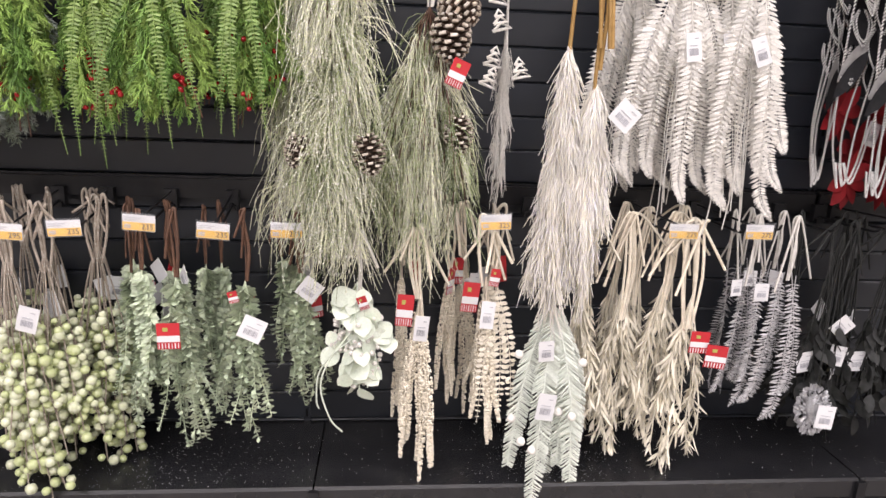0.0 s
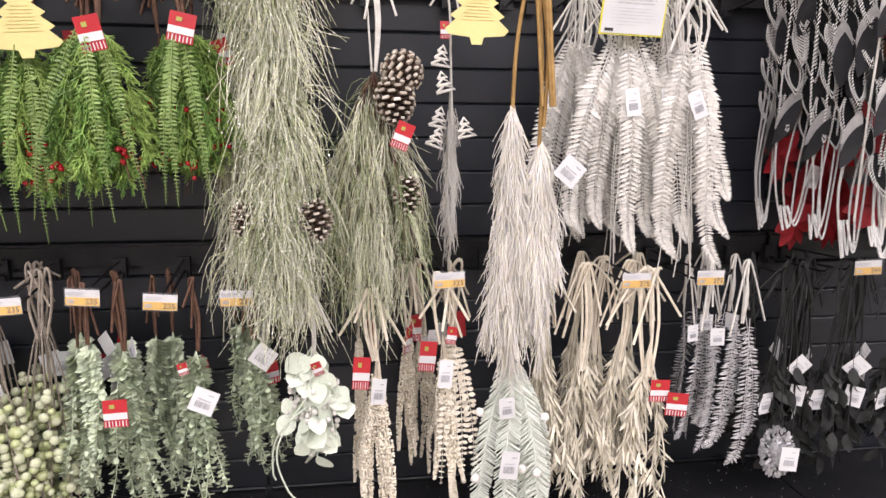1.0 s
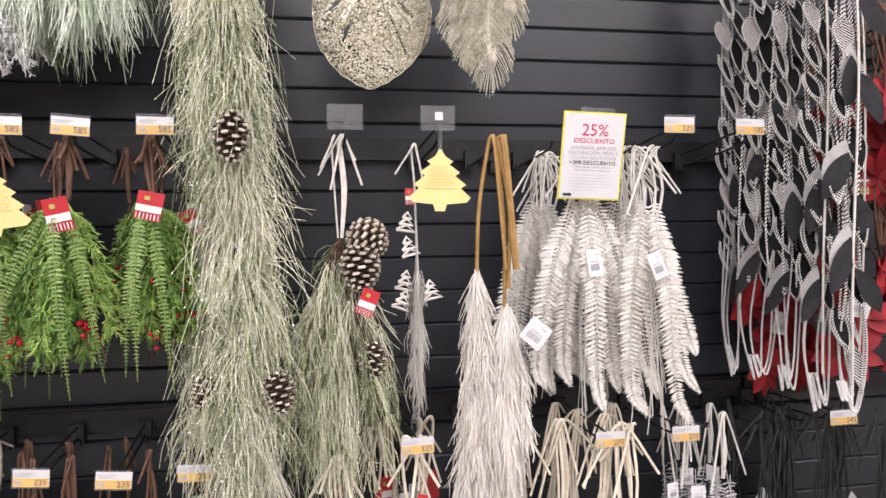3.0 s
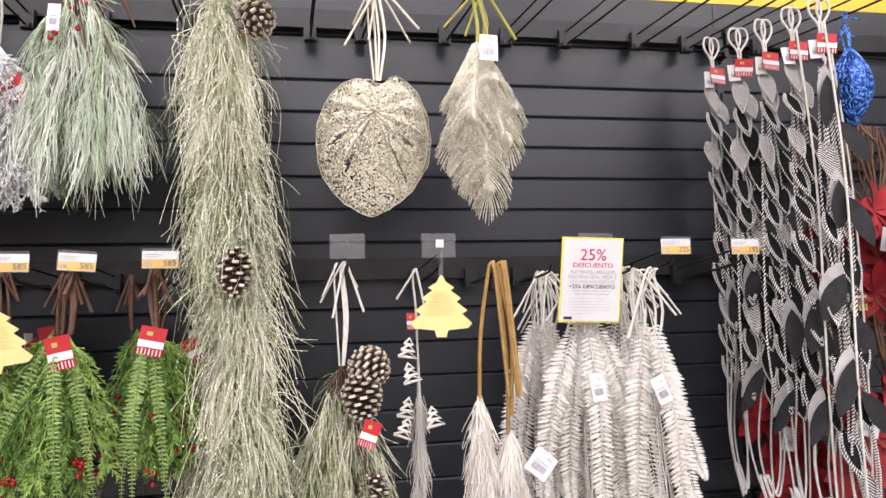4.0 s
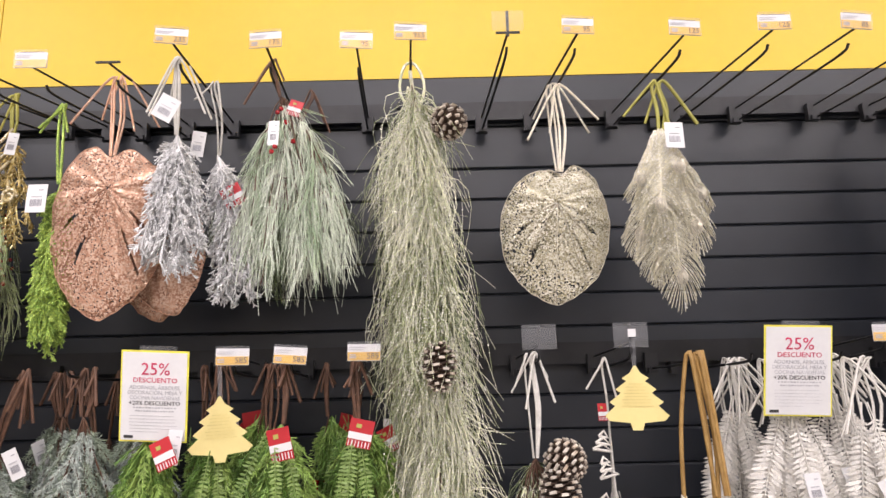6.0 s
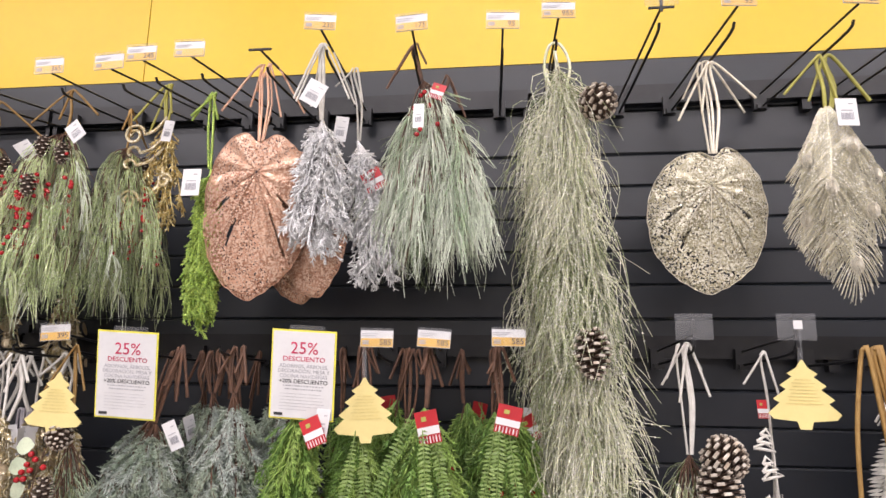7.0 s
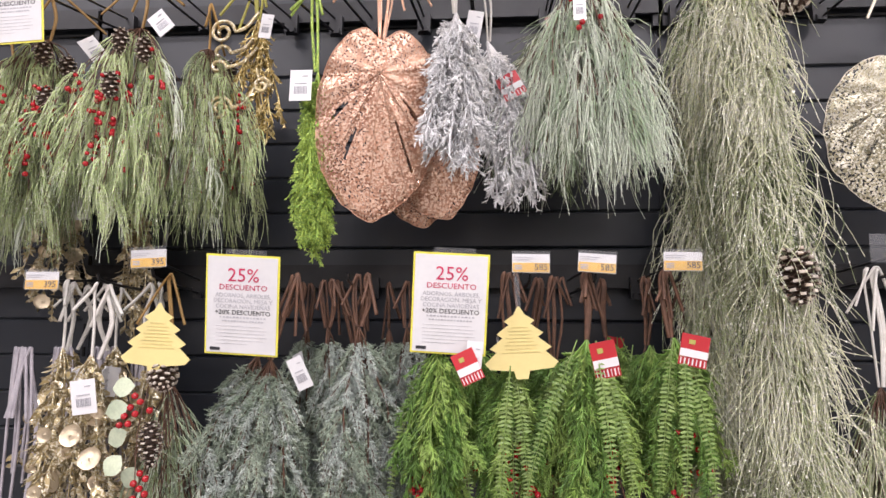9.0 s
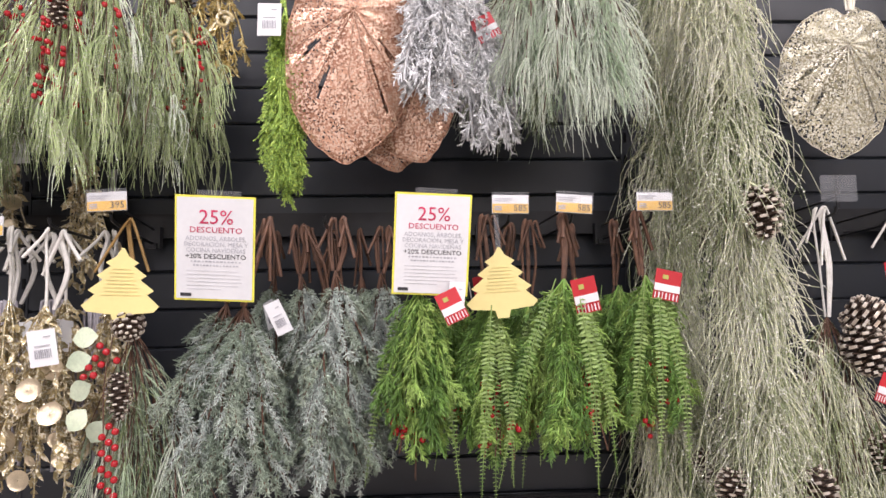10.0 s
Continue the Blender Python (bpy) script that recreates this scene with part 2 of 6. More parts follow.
M["blue"] = mat("blue_glitter", (0.012, 0.05, 0.30), (0.008, 0.03, 0.18), 0.5, 0.4, 30, glit=0.4, gcol=(0.15, 0.4, 1.0), gscale=260)

# ---- mesh kit ----
rng = np.random.default_rng(7)


def unit(a):
    return a / np.maximum(np.linalg.norm(a, axis=-1, keepdims=True), 1e-9)


class Geo:
    """Gathers quads of one mesh."""
    def __init__(self):
        self.v, self.q, self.m, self.s, self.n = [], [], [], [], 0

    def add(self, v, q, mi=0, smooth=True):
        v, q = np.asarray(v, float).reshape(-1, 3), np.asarray(q, int).reshape(-1, 4)
        self.v.append(v)
        self.q.append(q + self.n)
        self.m.append(np.full(len(q), mi))
        self.s.append(np.full(len(q), smooth))
        self.n += len(v)
        return self

    def strands(self, p, r, sides=3, mi=0):
        """Tubes along n paths of k points; r: radius, or one for each point."""
        p = np.asarray(p, float)
        n, k = p.shape[:2]
        r = np.broadcast_to(np.asarray(r, float), (n, k))
        t = unit(np.gradient(p, axis=1))
        mean = unit(p[:, -1] - p[:, 0] + 1e-6)[:, None]
        ref = np.where(np.abs(mean[..., 1:2]) < 0.8, [[[0.0, 1.0, 0.0]]], [[[1.0, 0.0, 0.0]]])
        u = unit(np.cross(t, np.broadcast_to(ref, t.shape)))
        w = np.cross(t, u)
        a = np.arange(sides) * 2 * np.pi / sides
        v = p[:, :, None] + r[:, :, None, None] * (np.cos(a)[None, None, :, None] * u[:, :, None] + np.sin(a)[None, None, :, None] * w[:, :, None])
        i = np.arange(n)[:, None, None] * k * sides + np.arange(k - 1)[None, :, None] * sides + np.arange(sides)
        j = np.arange(n)[:, None, None] * k * sides + np.arange(k - 1)[None, :, None] * sides + (np.arange(sides) + 1) % sides
        return self.add(v, np.stack([i, j, j + sides, i + sides], -1), mi)

    def leaves(self, b, d, nrm, length, width, nl=4, fold=0.12, curl=0.25, tip=1.0, mi=0):
        """Folded, curling leaves from b along d, facing nrm. tip: under 1 widest near the base, over 1 near the tip."""
        b, d = np.asarray(b, float), unit(np.asarray(d, float))
        nrm = unit(nrm - (nrm * d).sum(-1, keepdims=True) * d)
        side = np.cross(d, nrm)
        n = len(b)
        length, width = np.broadcast_to(length, n), np.broadcast_to(width, n)
        s = np.linspace(0, 1, nl + 1)
        prof = np.maximum(np.sin(np.pi * s ** tip) ** 0.75, 0.04)
        c = b[:, None] + (length[:, None] * s)[..., None] * d[:, None] - (curl * length[:, None] * s**2)[..., None] * nrm[:, None]
        off = (width[:, None] / 2 * prof)[..., None] * side[:, None]
        up = (fold * width[:, None] * prof)[..., None] * nrm[:, None]
        v = np.stack([c - off + up, c, c + off + up], 2)
        base = np.arange(n)[:, None, None] * (nl + 1) * 3 + np.arange(nl)[None, :, None] * 3 + np.arange(2)
        return self.add(v, np.stack([base, base + 1, base + 4, base + 3], -1), mi)

    def balls(self, c, r, mi=0, squash=1.0):
        c = np.asarray(c, float)
        n = len(c)
        g = np.array([-1.0, 0.0, 1.0])
        vs, qs, k = [], [], 0
        for ax in range(3):
            for sg in (-1, 1):
                for a in range(3):
                    for e in range(3):
                        p = [0.0, 0.0, 0.0]
                        p[ax], p[(ax + 1) % 3], p[(ax + 2) % 3] = sg, g[a], g[e] * sg
                        vs.append(p)
                for a in range(2):
                    for e in range(2):
                        qs.append([k + a * 3 + e, k + a * 3 + 3 + e, k + a * 3 + 4 + e, k + a * 3 + 1 + e])
                k += 9
        vs = unit(np.array(vs)) * [1, 1, squash]
        # weld the shared corners, so that each ball is one island
        key, inv = np.unique(vs.round(5), axis=0, return_inverse=True)
        inv = np.ravel(inv)
        qs = inv[np.array(qs)]
        r = np.broadcast_to(r, n)
        v = c[:, None] + r[:, None, None] * key[None]
        q = qs[None] + (np.arange(n) * len(key))[:, None, None]
        return self.add(v, q, mi)

    def boxes(self, c, x, y, z, mi=0):
        """Boxes about c with half axes x, y, z (vectors)."""
        c, x, y, z = (np.atleast_2d(np.asarray(a, float)) for a in (c, x, y, z))
        sg = np.array([[a, e, f] for f in (-1, 1) for e in (-1, 1) for a in (-1, 1)], float)
        v = c[:, None] + sg[None, :, :1] * x[:, None] + sg[None, :, 1:2] * y[:, None] + sg[None, :, 2:] * z[:, None]
        f = np.array([[0, 2, 3, 1], [4, 5, 7, 6], [0, 1, 5, 4], [2, 6, 7, 3], [0, 4, 6, 2], [1, 3, 7, 5]])
        return self.add(v, f[None] + (np.arange(len(v)) * 8)[:, None, None], mi, False)

    def box(self, cx, cy, cz, sx, sy, sz, mi=0):
        return self.boxes((cx, cy, cz), (sx / 2, 0, 0), (0, sy / 2, 0), (0, 0, sz / 2), mi)

    def mesh(self, name, mats):
        v, q = np.concatenate(self.v), np.concatenate(self.q)
        me = bpy.data.meshes.new(name)
        me.vertices.add(len(v))
        me.vertices.foreach_set("co", v.astype(np.float32).ravel())
        me.loops.add(q.size)
        me.loops.foreach_set("vertex_index", q.astype(np.int32).ravel())
        me.polygons.add(len(q))
        me.polygons.foreach_set("loop_start", np.arange(0, q.size, 4, dtype=np.int32))
        me.polygons.foreach_set("material_index", np.concatenate(self.m).astype(np.int32))
        me.polygons.foreach_set("use_smooth", np.concatenate(self.s))
        for mt in mats:
            me.materials.append(mt)
        me.update(calc_edges=True)
        return me


def part(name, geo, mats, parent=None, label=""):
    """One mesh under a thing or a part."""
    mats = mats if isinstance(mats, (list, tuple)) else [mats]
    ob = new(name, geo.mesh(name, mats))
    ob.parent = parent
    return tagged(ob, label) if label else ob


def thing(name, label, category, group="", at=(0, 0, 0), rz=0.0):
    ob = new(name)
    ob.empty_display_size = 0.02
    ob.matrix_world = pose(*at, 0, 0, rz)
    return tagged(ob, label, category, group)


def smooth(points, n=14):
    """A rounded path through a few points."""
    p = np.array(points, float)
    e = np.vstack([2 * p[0] - p[1], p, 2 * p[-1] - p[-2]])
    t = np.linspace(0, len(p) - 1 - 1e-6, n)
    i = t.astype(int)
    f = (t - i)[:, None]
    a, b, c, d = e[i], e[i + 1], e[i + 2], e[i + 3]
    return 0.5 * (2 * b + (c - a) * f + (2 * a - 5 * b + 4 * c - d) * f**2 + (3 * b - a - 3 * c + d) * f**3)


TEXTS = {}


def text_mesh(body, size, mt, width=0.0):
    """Raised letters, in x and z, facing -y, centred."""
    key = (body, size, mt.name, width)
    if key not in TEXTS:
        cu = bpy.data.curves.new("letters", "FONT")
        cu.body, cu.size, cu.align_x, cu.align_y, cu.extrude, cu.resolution_u = body, size, "CENTER", "CENTER", 0.0002, 2
        ob = new("letters", cu)
        bpy.context.view_layer.update()
        me = bpy.data.meshes.new_from_object(ob.evaluated_get(bpy.context.evaluated_depsgraph_get()))
        bpy.data.objects.remove(ob)
        bpy.data.curves.remove(cu)
        xs = [v.co.x for v in me.vertices]
        k = width / (max(xs) - min(xs)) if width else 1.0
        me.transform(Matrix.Rotation(math.pi / 2, 4, "X") @ Matrix.Diagonal((k, 1, 1, 1)))
        me.materials.clear()
        me.materials.append(mt)
        TEXTS[key] = me
    return TEXTS[key]


def letters(body, size, mt, parent, x, y, z, name="print", width=0.0):
    ob = new(name, text_mesh(body, size, mt, width))
    ob.parent, ob.location = parent, (x, y, z)
    return ob


def along(curves, n, s0=0.0, s1=1.0, even=False):
    """n places on each curve: place, direction, how far along, and the curve's number."""
    b, k = curves.shape[:2]
    s = np.tile(np.linspace(s0, s1, n), (b, 1)) if even else rng.uniform(s0, s1, (b, n))
    f = s * (k - 1)
    i = np.minimum(f.astype(int), k - 2)
    f = (f - i)[..., None]
    rows = np.arange(b)[:, None]
    a, e = curves[rows, i], curves[rows, i + 1]
    return (a + (e - a) * f).reshape(-1, 3), unit(e - a).reshape(-1, 3), s.ravel(), np.repeat(np.arange(b), n)


def fan(n, neck, drop, hw, hd, short=0.3, power=0.75, k=10, skew=0.0, wob=0.006):
    """Branches that leave a neck and hang in a bunch."""
    th = rng.uniform(0, 2 * np.pi, n)
    rho = np.sqrt(rng.uniform(0, 1, n))
    end = np.stack([hw * rho * np.cos(th) + skew, hd * rho * np.sin(th), -drop * (1 - short * rho**2 * rng.uniform(0.4, 1, n)) * rng.uniform(0.88, 1, n)], -1)
    s = np.linspace(0, 1, k)
    xy = (s**power)[None, :, None] * end[:, None, :2]
    z = s[None, :, None] * end[:, None, 2:]
    c = np.concatenate([xy, z], -1) + np.asarray(neck)
    ph = rng.uniform(0, 6.28, (n, 1, 2))
    c[..., :2] += wob * np.sin(s[None, :, None] * 7 + ph) * s[None, :, None]
    return c


def perp(t):
    a = unit(rng.normal(size=t.shape))
    return unit(a - (a * t).sum(-1, keepdims=True) * t)


def needles(geo, curves, n, length, angle, droop, r, s0=0.0, s1=1.0, mi=0, k=4, front=0.0, tuft=5, curl=0.10):
    """Long needles round the branches, in tufts."""
    p, t, s, _ = along(curves, max(n // tuft, 1), s0, s1)
    side = perp(t)
    side[:, 1] -= front
    a = np.radians(angle) * rng.uniform(0.3, 1.6, len(p))
    d = unit(t * np.cos(a)[:, None] + unit(side) * np.sin(a)[:, None])
    p, d = np.repeat(p, tuft, 0), np.repeat(d, tuft, 0)
    p = p + 0.002 * rng.normal(size=p.shape)
    d = unit(d + 0.11 * rng.normal(size=d.shape))
    ln = length * rng.uniform(0.55, 1.15, len(p))
    u = np.linspace(0, 1, k)
    path = p[:, None] + (ln[:, None] * u)[..., None] * d[:, None]
    path[..., 2] -= (droop * rng.uniform(0.5, 1.5, len(p)) * ln)[:, None] * u**2
    bend = perp(d) * (curl * ln * rng.normal(size=len(p)))[:, None]
    path += np.sin(np.pi * u)[None, :, None] * bend[:, None]
    geo.strands(path, r * np.linspace(1, 0.5, k), 3, mi)
    return path


def specks(parent, path, n, size=0.0008):
    """Glitter grains stuck on needles."""
    i = rng.integers(0, len(path), n)
    j = rng.integers(1, path.shape[1], n)
    f = rng.random((n, 1))
    p = path[i, j] * f + path[i, j - 1] * (1 - f)
    p[:, 1] -= 0.0008
    s = size * rng.uniform(0.6, 1.3, (n, 1))
    u = perp(np.tile([0.3, -0.8, 0.4], (n, 1)))
    v = np.cross(u, unit(rng.normal(size=(n, 3))))
    w = np.cross(u, unit(v))
    g = Geo()
    g.boxes(p, u * s, unit(v) * s, unit(w) * s * 0.4)
    tagged(part("glitter", g, M["speck"], parent), kind="stuff")


BALLS = {}


def berries(name, places, radii, mt, parent):
    """Single round berries, each an object on one shared mesh."""
    if mt.name not in BALLS:
        BALLS[mt.name] = Geo().balls([(0, 0, 0)], 1.0).mesh(name, [mt])
    for q, r in zip(places, np.broadcast_to(radii, len(places))):
        ob = new(name, BALLS[mt.name])
        ob.parent, ob.location, ob.scale = parent, tuple(q), (r, r, r)


def cane(geo, neck, r=0.0025, tail=(0.03, -0.01, -0.08), lift=0.0, dx=0.0, mi=0, n=16, sides=5):
    """A stem that rises from the neck, bends over the hook at the origin and ends in a short tail."""
    nx, ny, nz = neck
    pts = [(nx, ny, nz), (nx * 0.6 + dx, ny * 0.5, nz * 0.5), (dx - 0.006, 0.004, -0.012 + lift), (dx, 0, 0.004 + lift), (dx + 0.25 * tail[0], 0.2 * tail[1], -0.012 + lift), (dx + tail[0], tail[1], tail[2] + lift)]
    geo.strands(smooth(pts, n)[None], r, sides, mi)


def pine_cone(name, parent, at, length, radius, axis=(0, 0, -1), n=64, tip=True):
    """Overlapping woody scales on a spindle, each with a pale tip."""
    g = Geo()
    ax = unit(np.array(axis, float))
    e1 = unit(np.cross(ax, [0.3, 1, 0.2]))
    e2 = np.cross(ax, e1)
    i = np.arange(n)
    f = (i + 0.5) / n
    th = i * 2.39996
    rad = radius * np.sin(np.pi * (0.12 + 0.85 * f)) ** 0.7
    out = np.cos(th)[:, None] * e1 + np.sin(th)[:, None] * e2
    d = unit(out * 0.9 + ax * (0.25 - 0.9 * (f[:, None] - 0.35)) * -0.5)
    w = np.cross(d, ax)
    up = np.cross(w, d)
    base = np.array(at) + (f[:, None] - 0.5) * length * ax
    sl = rad[:, None]
    sw = radius * 0.24 * (0.5 + np.sin(np.pi * f))[:, None] * 0.8
    g.strands((np.array(at) + np.linspace(-0.45, 0.45, 6)[:, None] * length * ax)[None], radius * np.array([0.3, 0.5, 0.55, 0.5, 0.35, 0.1]), 7, 0)
    g.boxes(base + d * sl * 0.5, d * sl * 0.5, w * sw, unit(up) * radius * 0.035, 0)
    g.boxes(base + d * sl * 1.0, d * radius * 0.07, w * sw * 0.62, unit(up) * radius * 0.07, 1 if tip else 0)
    return part(name, g, [M["scale"], M["scaletip"]], parent, "brown pine cone with pale-tipped scales")


def hang_tag(parent, x, y, z, kind="white", w=0.036, h=0.05, tilt=0.0, yaw=0.0):
    """A small card on its spray: white with a bar code, or red with a white band."""
    g = Geo()
    g.box(0, 0, 0, w, 0.0012, h)
    card = part("tag", g, M["redtag"] if kind == "red" else M["paper"], parent, "red swing tag with white band" if kind == "red" else "white swing tag with bar code")
    card.matrix_local = pose(x, y, z, rng.uniform(-8, 8), tilt, yaw)
    g = Geo()
    if kind == "red":
        g.box(0, -0.0012, -0.1 * h, w * 0.98, 0.001, h * 0.24, 0)
        for i in range(7):
            g.box((-0.42 + 0.14 * i) * w, -0.0012, -0.37 * h, w * (0.03 + 0.02 * (i % 2)), 0.001, h * 0.2, 0)
        g.box(-0.12 * w, -0.0012, 0.26 * h, w * 0.22, 0.001, h * 0.14, 1)
        part("tag_print", g, [M["paper"], M["olive"]], card)
    else:
        for i in range(9):
            g.box((-0.27 + 0.068 * i) * w, -0.0012, -0.16 * h, w * (0.03 if i % 3 else 0.05), 0.001, h * 0.24, 0)
        g.box(0, -0.0012, 0.06 * h, w * 0.55, 0.001, h * 0.03, 0)
        g.box(0.2 * w, -0.0012, 0.3 * h, w * 0.24, 0.001, h * 0.03, 0)
        part("tag_print", g, M["greyink"], card)
    return card

# ---- large structure ----
def structure(name, geo, mats, label="", parent=None):
    ob = part(name, geo, mats, parent)
    return tagged(ob, label, "", "", "structure")


BAY = 1.33
DECK, EDGE = 0.075, -0.305
g = Geo()
g.box(0, -2.4, FLOOR - 0.06, 14, 8.0, 0.1)
floor = structure("floor", g, M["grout"], "beige shop floor tiles with dark joints")
g = Geo()
g.box(0, -2.4, CEIL + 0.05, 14, 8.0, 0.1)
structure("ceiling", g, M["paint"], "plain white shop ceiling")
# walls that close the room; the unseen south one doubles as a reflector
for nm, cx, cy, sx, sy in (("wall_north", 0, 0.35, 14, 0.2), ("wall_south", 0, -6.3, 14, 0.2), ("wall_east", 6.9, -2.4, 0.2, 8), ("wall_west", -6.9, -2.4, 0.2, 8)):
    g = Geo()
    g.box(cx, cy, (CEIL + FLOOR) / 2, sx, sy, CEIL - FLOOR)
    structure(nm, g, M["paint"] if nm != "wall_south" else M["far"], "plain shop wall")
# the shelving's back: a dark core behind, slats in front, header on top
g = Geo()
g.box(0, 0.07, 1.2, 8.0, 0.06, 2.5)
gondola = structure("wall_shelving", g, M["steel"], "black metal shelving back with horizontal slats")
g = Geo()
g.box(0.244, 0.018, 2.42, 7.974, 0.010, 0.70)
header = structure("header_panel", g, M["yellow"], "bright yellow header panel above the slats")
for a in range(-1, 2):
    g = Geo()
    g.box(0.244 + 2.66 * a, 0.007, 2.42, 2.657, 0.010, 0.70)
    part("panel", g, M["yellow"], header)
slat_meshes = {}
ROWS = [1.813 - 0.0825 * i for i in range(23)]
def slat(x0, z0, h):
    key = round(h, 3)
    if key not in slat_meshes:
        s = Geo()
        w = BAY - 0.004
        prof = [(0.030, 0.0), (0.004, 0.0), (0.0, 0.004), (0.0, h - 0.006), (0.0035, h - 0.002), (0.030, h - 0.002)]
        v = [(x, y, z) for x in (-w / 2, w / 2) for y, z in prof]
        n = len(prof)
        s.add(v, [(i, i + 1, n + i + 1, n + i) for i in range(n - 1)], 0, False)
        slat_meshes[key] = s.mesh("slat", [M["slat"]])
    ob = new("slat", slat_meshes[key])
    ob.parent = gondola
    ob.location = (x0, 0.0, z0)
for a in range(-3, 3):
    xm = BAY * (a + 0.5)
    slat(xm, 1.930, 0.142)
    slat(xm, 1.813, 0.117)
    for z in ROWS[1:]:
        slat(xm, z, 0.0825)
# uprights between bays
for a in range(-3, 4):
    g = Geo()
    g.box(BAY * a, 0.004, 1.05, 0.018, 0.012, 2.03)
    for i in range(36):
        g.box(BAY * a, -0.003, 0.10 + i * 0.053, 0.006, 0.004, 0.022, 1)
    part("upright", g, [M["slat"], M["cordblack"]], gondola, "slotted black upright")
# base deck
g = Geo()
g.box(0, EDGE + 0.10, (FLOOR + DECK - 0.05) / 2, 8, 0.02, DECK - 0.05 - FLOOR)
deck = structure("base_shelf", g, M["steel"], "glossy black base shelf strewn with glitter dust")
for a in range(-3, 3):
    g = Geo()
    w = BAY - 0.004
    xm = BAY * (a + 0.5) + 0.05
    prof = [(0.03, DECK), (EDGE + 0.006, DECK), (EDGE, DECK - 0.006), (EDGE, DECK - 0.05), (EDGE + 0.02, DECK - 0.05), (0.03, DECK - 0.05)]
    v = [(x, y, z) for x in (xm - w / 2, xm + w / 2) for y, z in prof]
    n = len(prof)
    g.add(v, [(i, i + 1, n + i + 1, n + i) for i in range(n - 1)] + [(5, 0, n, n + 5)], 0, False)
    part("shelf_board", g, M["deck"], deck)
for a in range(-2, 3):
    g = Geo()
    g.box(BAY * a + 0.05, EDGE - 0.004, DECK - 0.03, 0.022, 0.012, 0.05)
    g.box(BAY * a + 0.05, EDGE + 0.04, FLOOR + 0.03, 0.03, 0.1, 0.06)
    part("foot", g, M["steel"], deck)
g = Geo()
n = 1500
cx = np.concatenate([rng.normal(-0.3, 0.22, 420), rng.normal(0.62, 0.10, 620), rng.uniform(-0.9, 1.5, 460)])
cy = np.where(np.arange(n) < 420, rng.uniform(EDGE + 0.01, -0.1, n), rng.uniform(EDGE + 0.01, -0.02, n))
sz = rng.uniform(0.0003, 0.0007, n)
z0 = np.zeros(n)
g.boxes(np.stack([cx, cy, z0 + DECK + sz * 0.4], -1), np.stack([sz, z0, z0], -1), np.stack([z0, sz, z0], -1), np.stack([z0, z0, sz * 0.4], -1))
tagged(part("glitter_dust", g, M["dust"]), "fine white glitter dust fallen on the base shelf", "glitter dust", "", "stuff")
# floor tiles
tile = None
for i in range(-6, 7):
    for j in range(9):
        if tile is None:
            g = Geo()
            g.box(0, 0, 0, 0.446, 0.446, 0.012)
            tile = g.mesh("tile", [M["tile"]])
        ob = new("tile", tile)
        ob.parent = floor
        ob.location = (0.16 + 0.45 * i, -0.08 - 0.45 * j, FLOOR - 0.006)
g = Geo()
for i in range(-15, 15):
    for j in range(14):
        if not (-6 <= i < 7 and j < 9):
            g.box(0.16 + 0.45 * i, -0.08 - 0.45 * j, FLOOR - 0.006, 0.446, 0.446, 0.012)
tagged(part("tile_rest", g, M["tile"], floor), kind="stuff")
# ceiling light fittings, unseen, added to house the lamps
for ly, _ in LAMPS:
    for lx in (-2.6, 0.0, 2.6):
        g = Geo()
        g.box(lx, ly, CEIL - 0.035, 2.3, 0.28, 0.07)
        tagged(part("ceiling_light", g, M["paint"]), "long white ceiling light fitting, unseen and added for light", "ceiling light", "ceiling lights")

# ---- rails and hooks ----
def rail(z, x0, x1, nm="hook_rail"):
    g = Geo()
    g.box((x0 + x1) / 2, -0.018, z + 0.038, x1 - x0, 0.012, 0.006)
    g.box((x0 + x1) / 2, -0.026, z + 0.012, x1 - x0, 0.010, 0.046)
    ob = part(nm, g, M["steel"])
    tagged(ob, "black steel hook rail fixed across the slats", "hook rail", "hook rails")
    n = int((x1 - x0) / 0.665) + 1
    for i in range(n + 1):
        g = Geo()
        x = x0 + (x1 - x0) * i / n
        g.box(x, -0.012, z - 0.004, 0.022, 0.022, 0.07)
        part("rail_bracket", g, M["steel"], ob)
    return ob


for a in range(-3, 3):
    rail(1.945, BAY * a + 0.006, BAY * (a + 1) - 0.006)
    rail(1.318, BAY * a + 0.006, BAY * (a + 1) - 0.006)
    rail(0.700, BAY * a + 0.006, BAY * (a + 1) - 0.006)


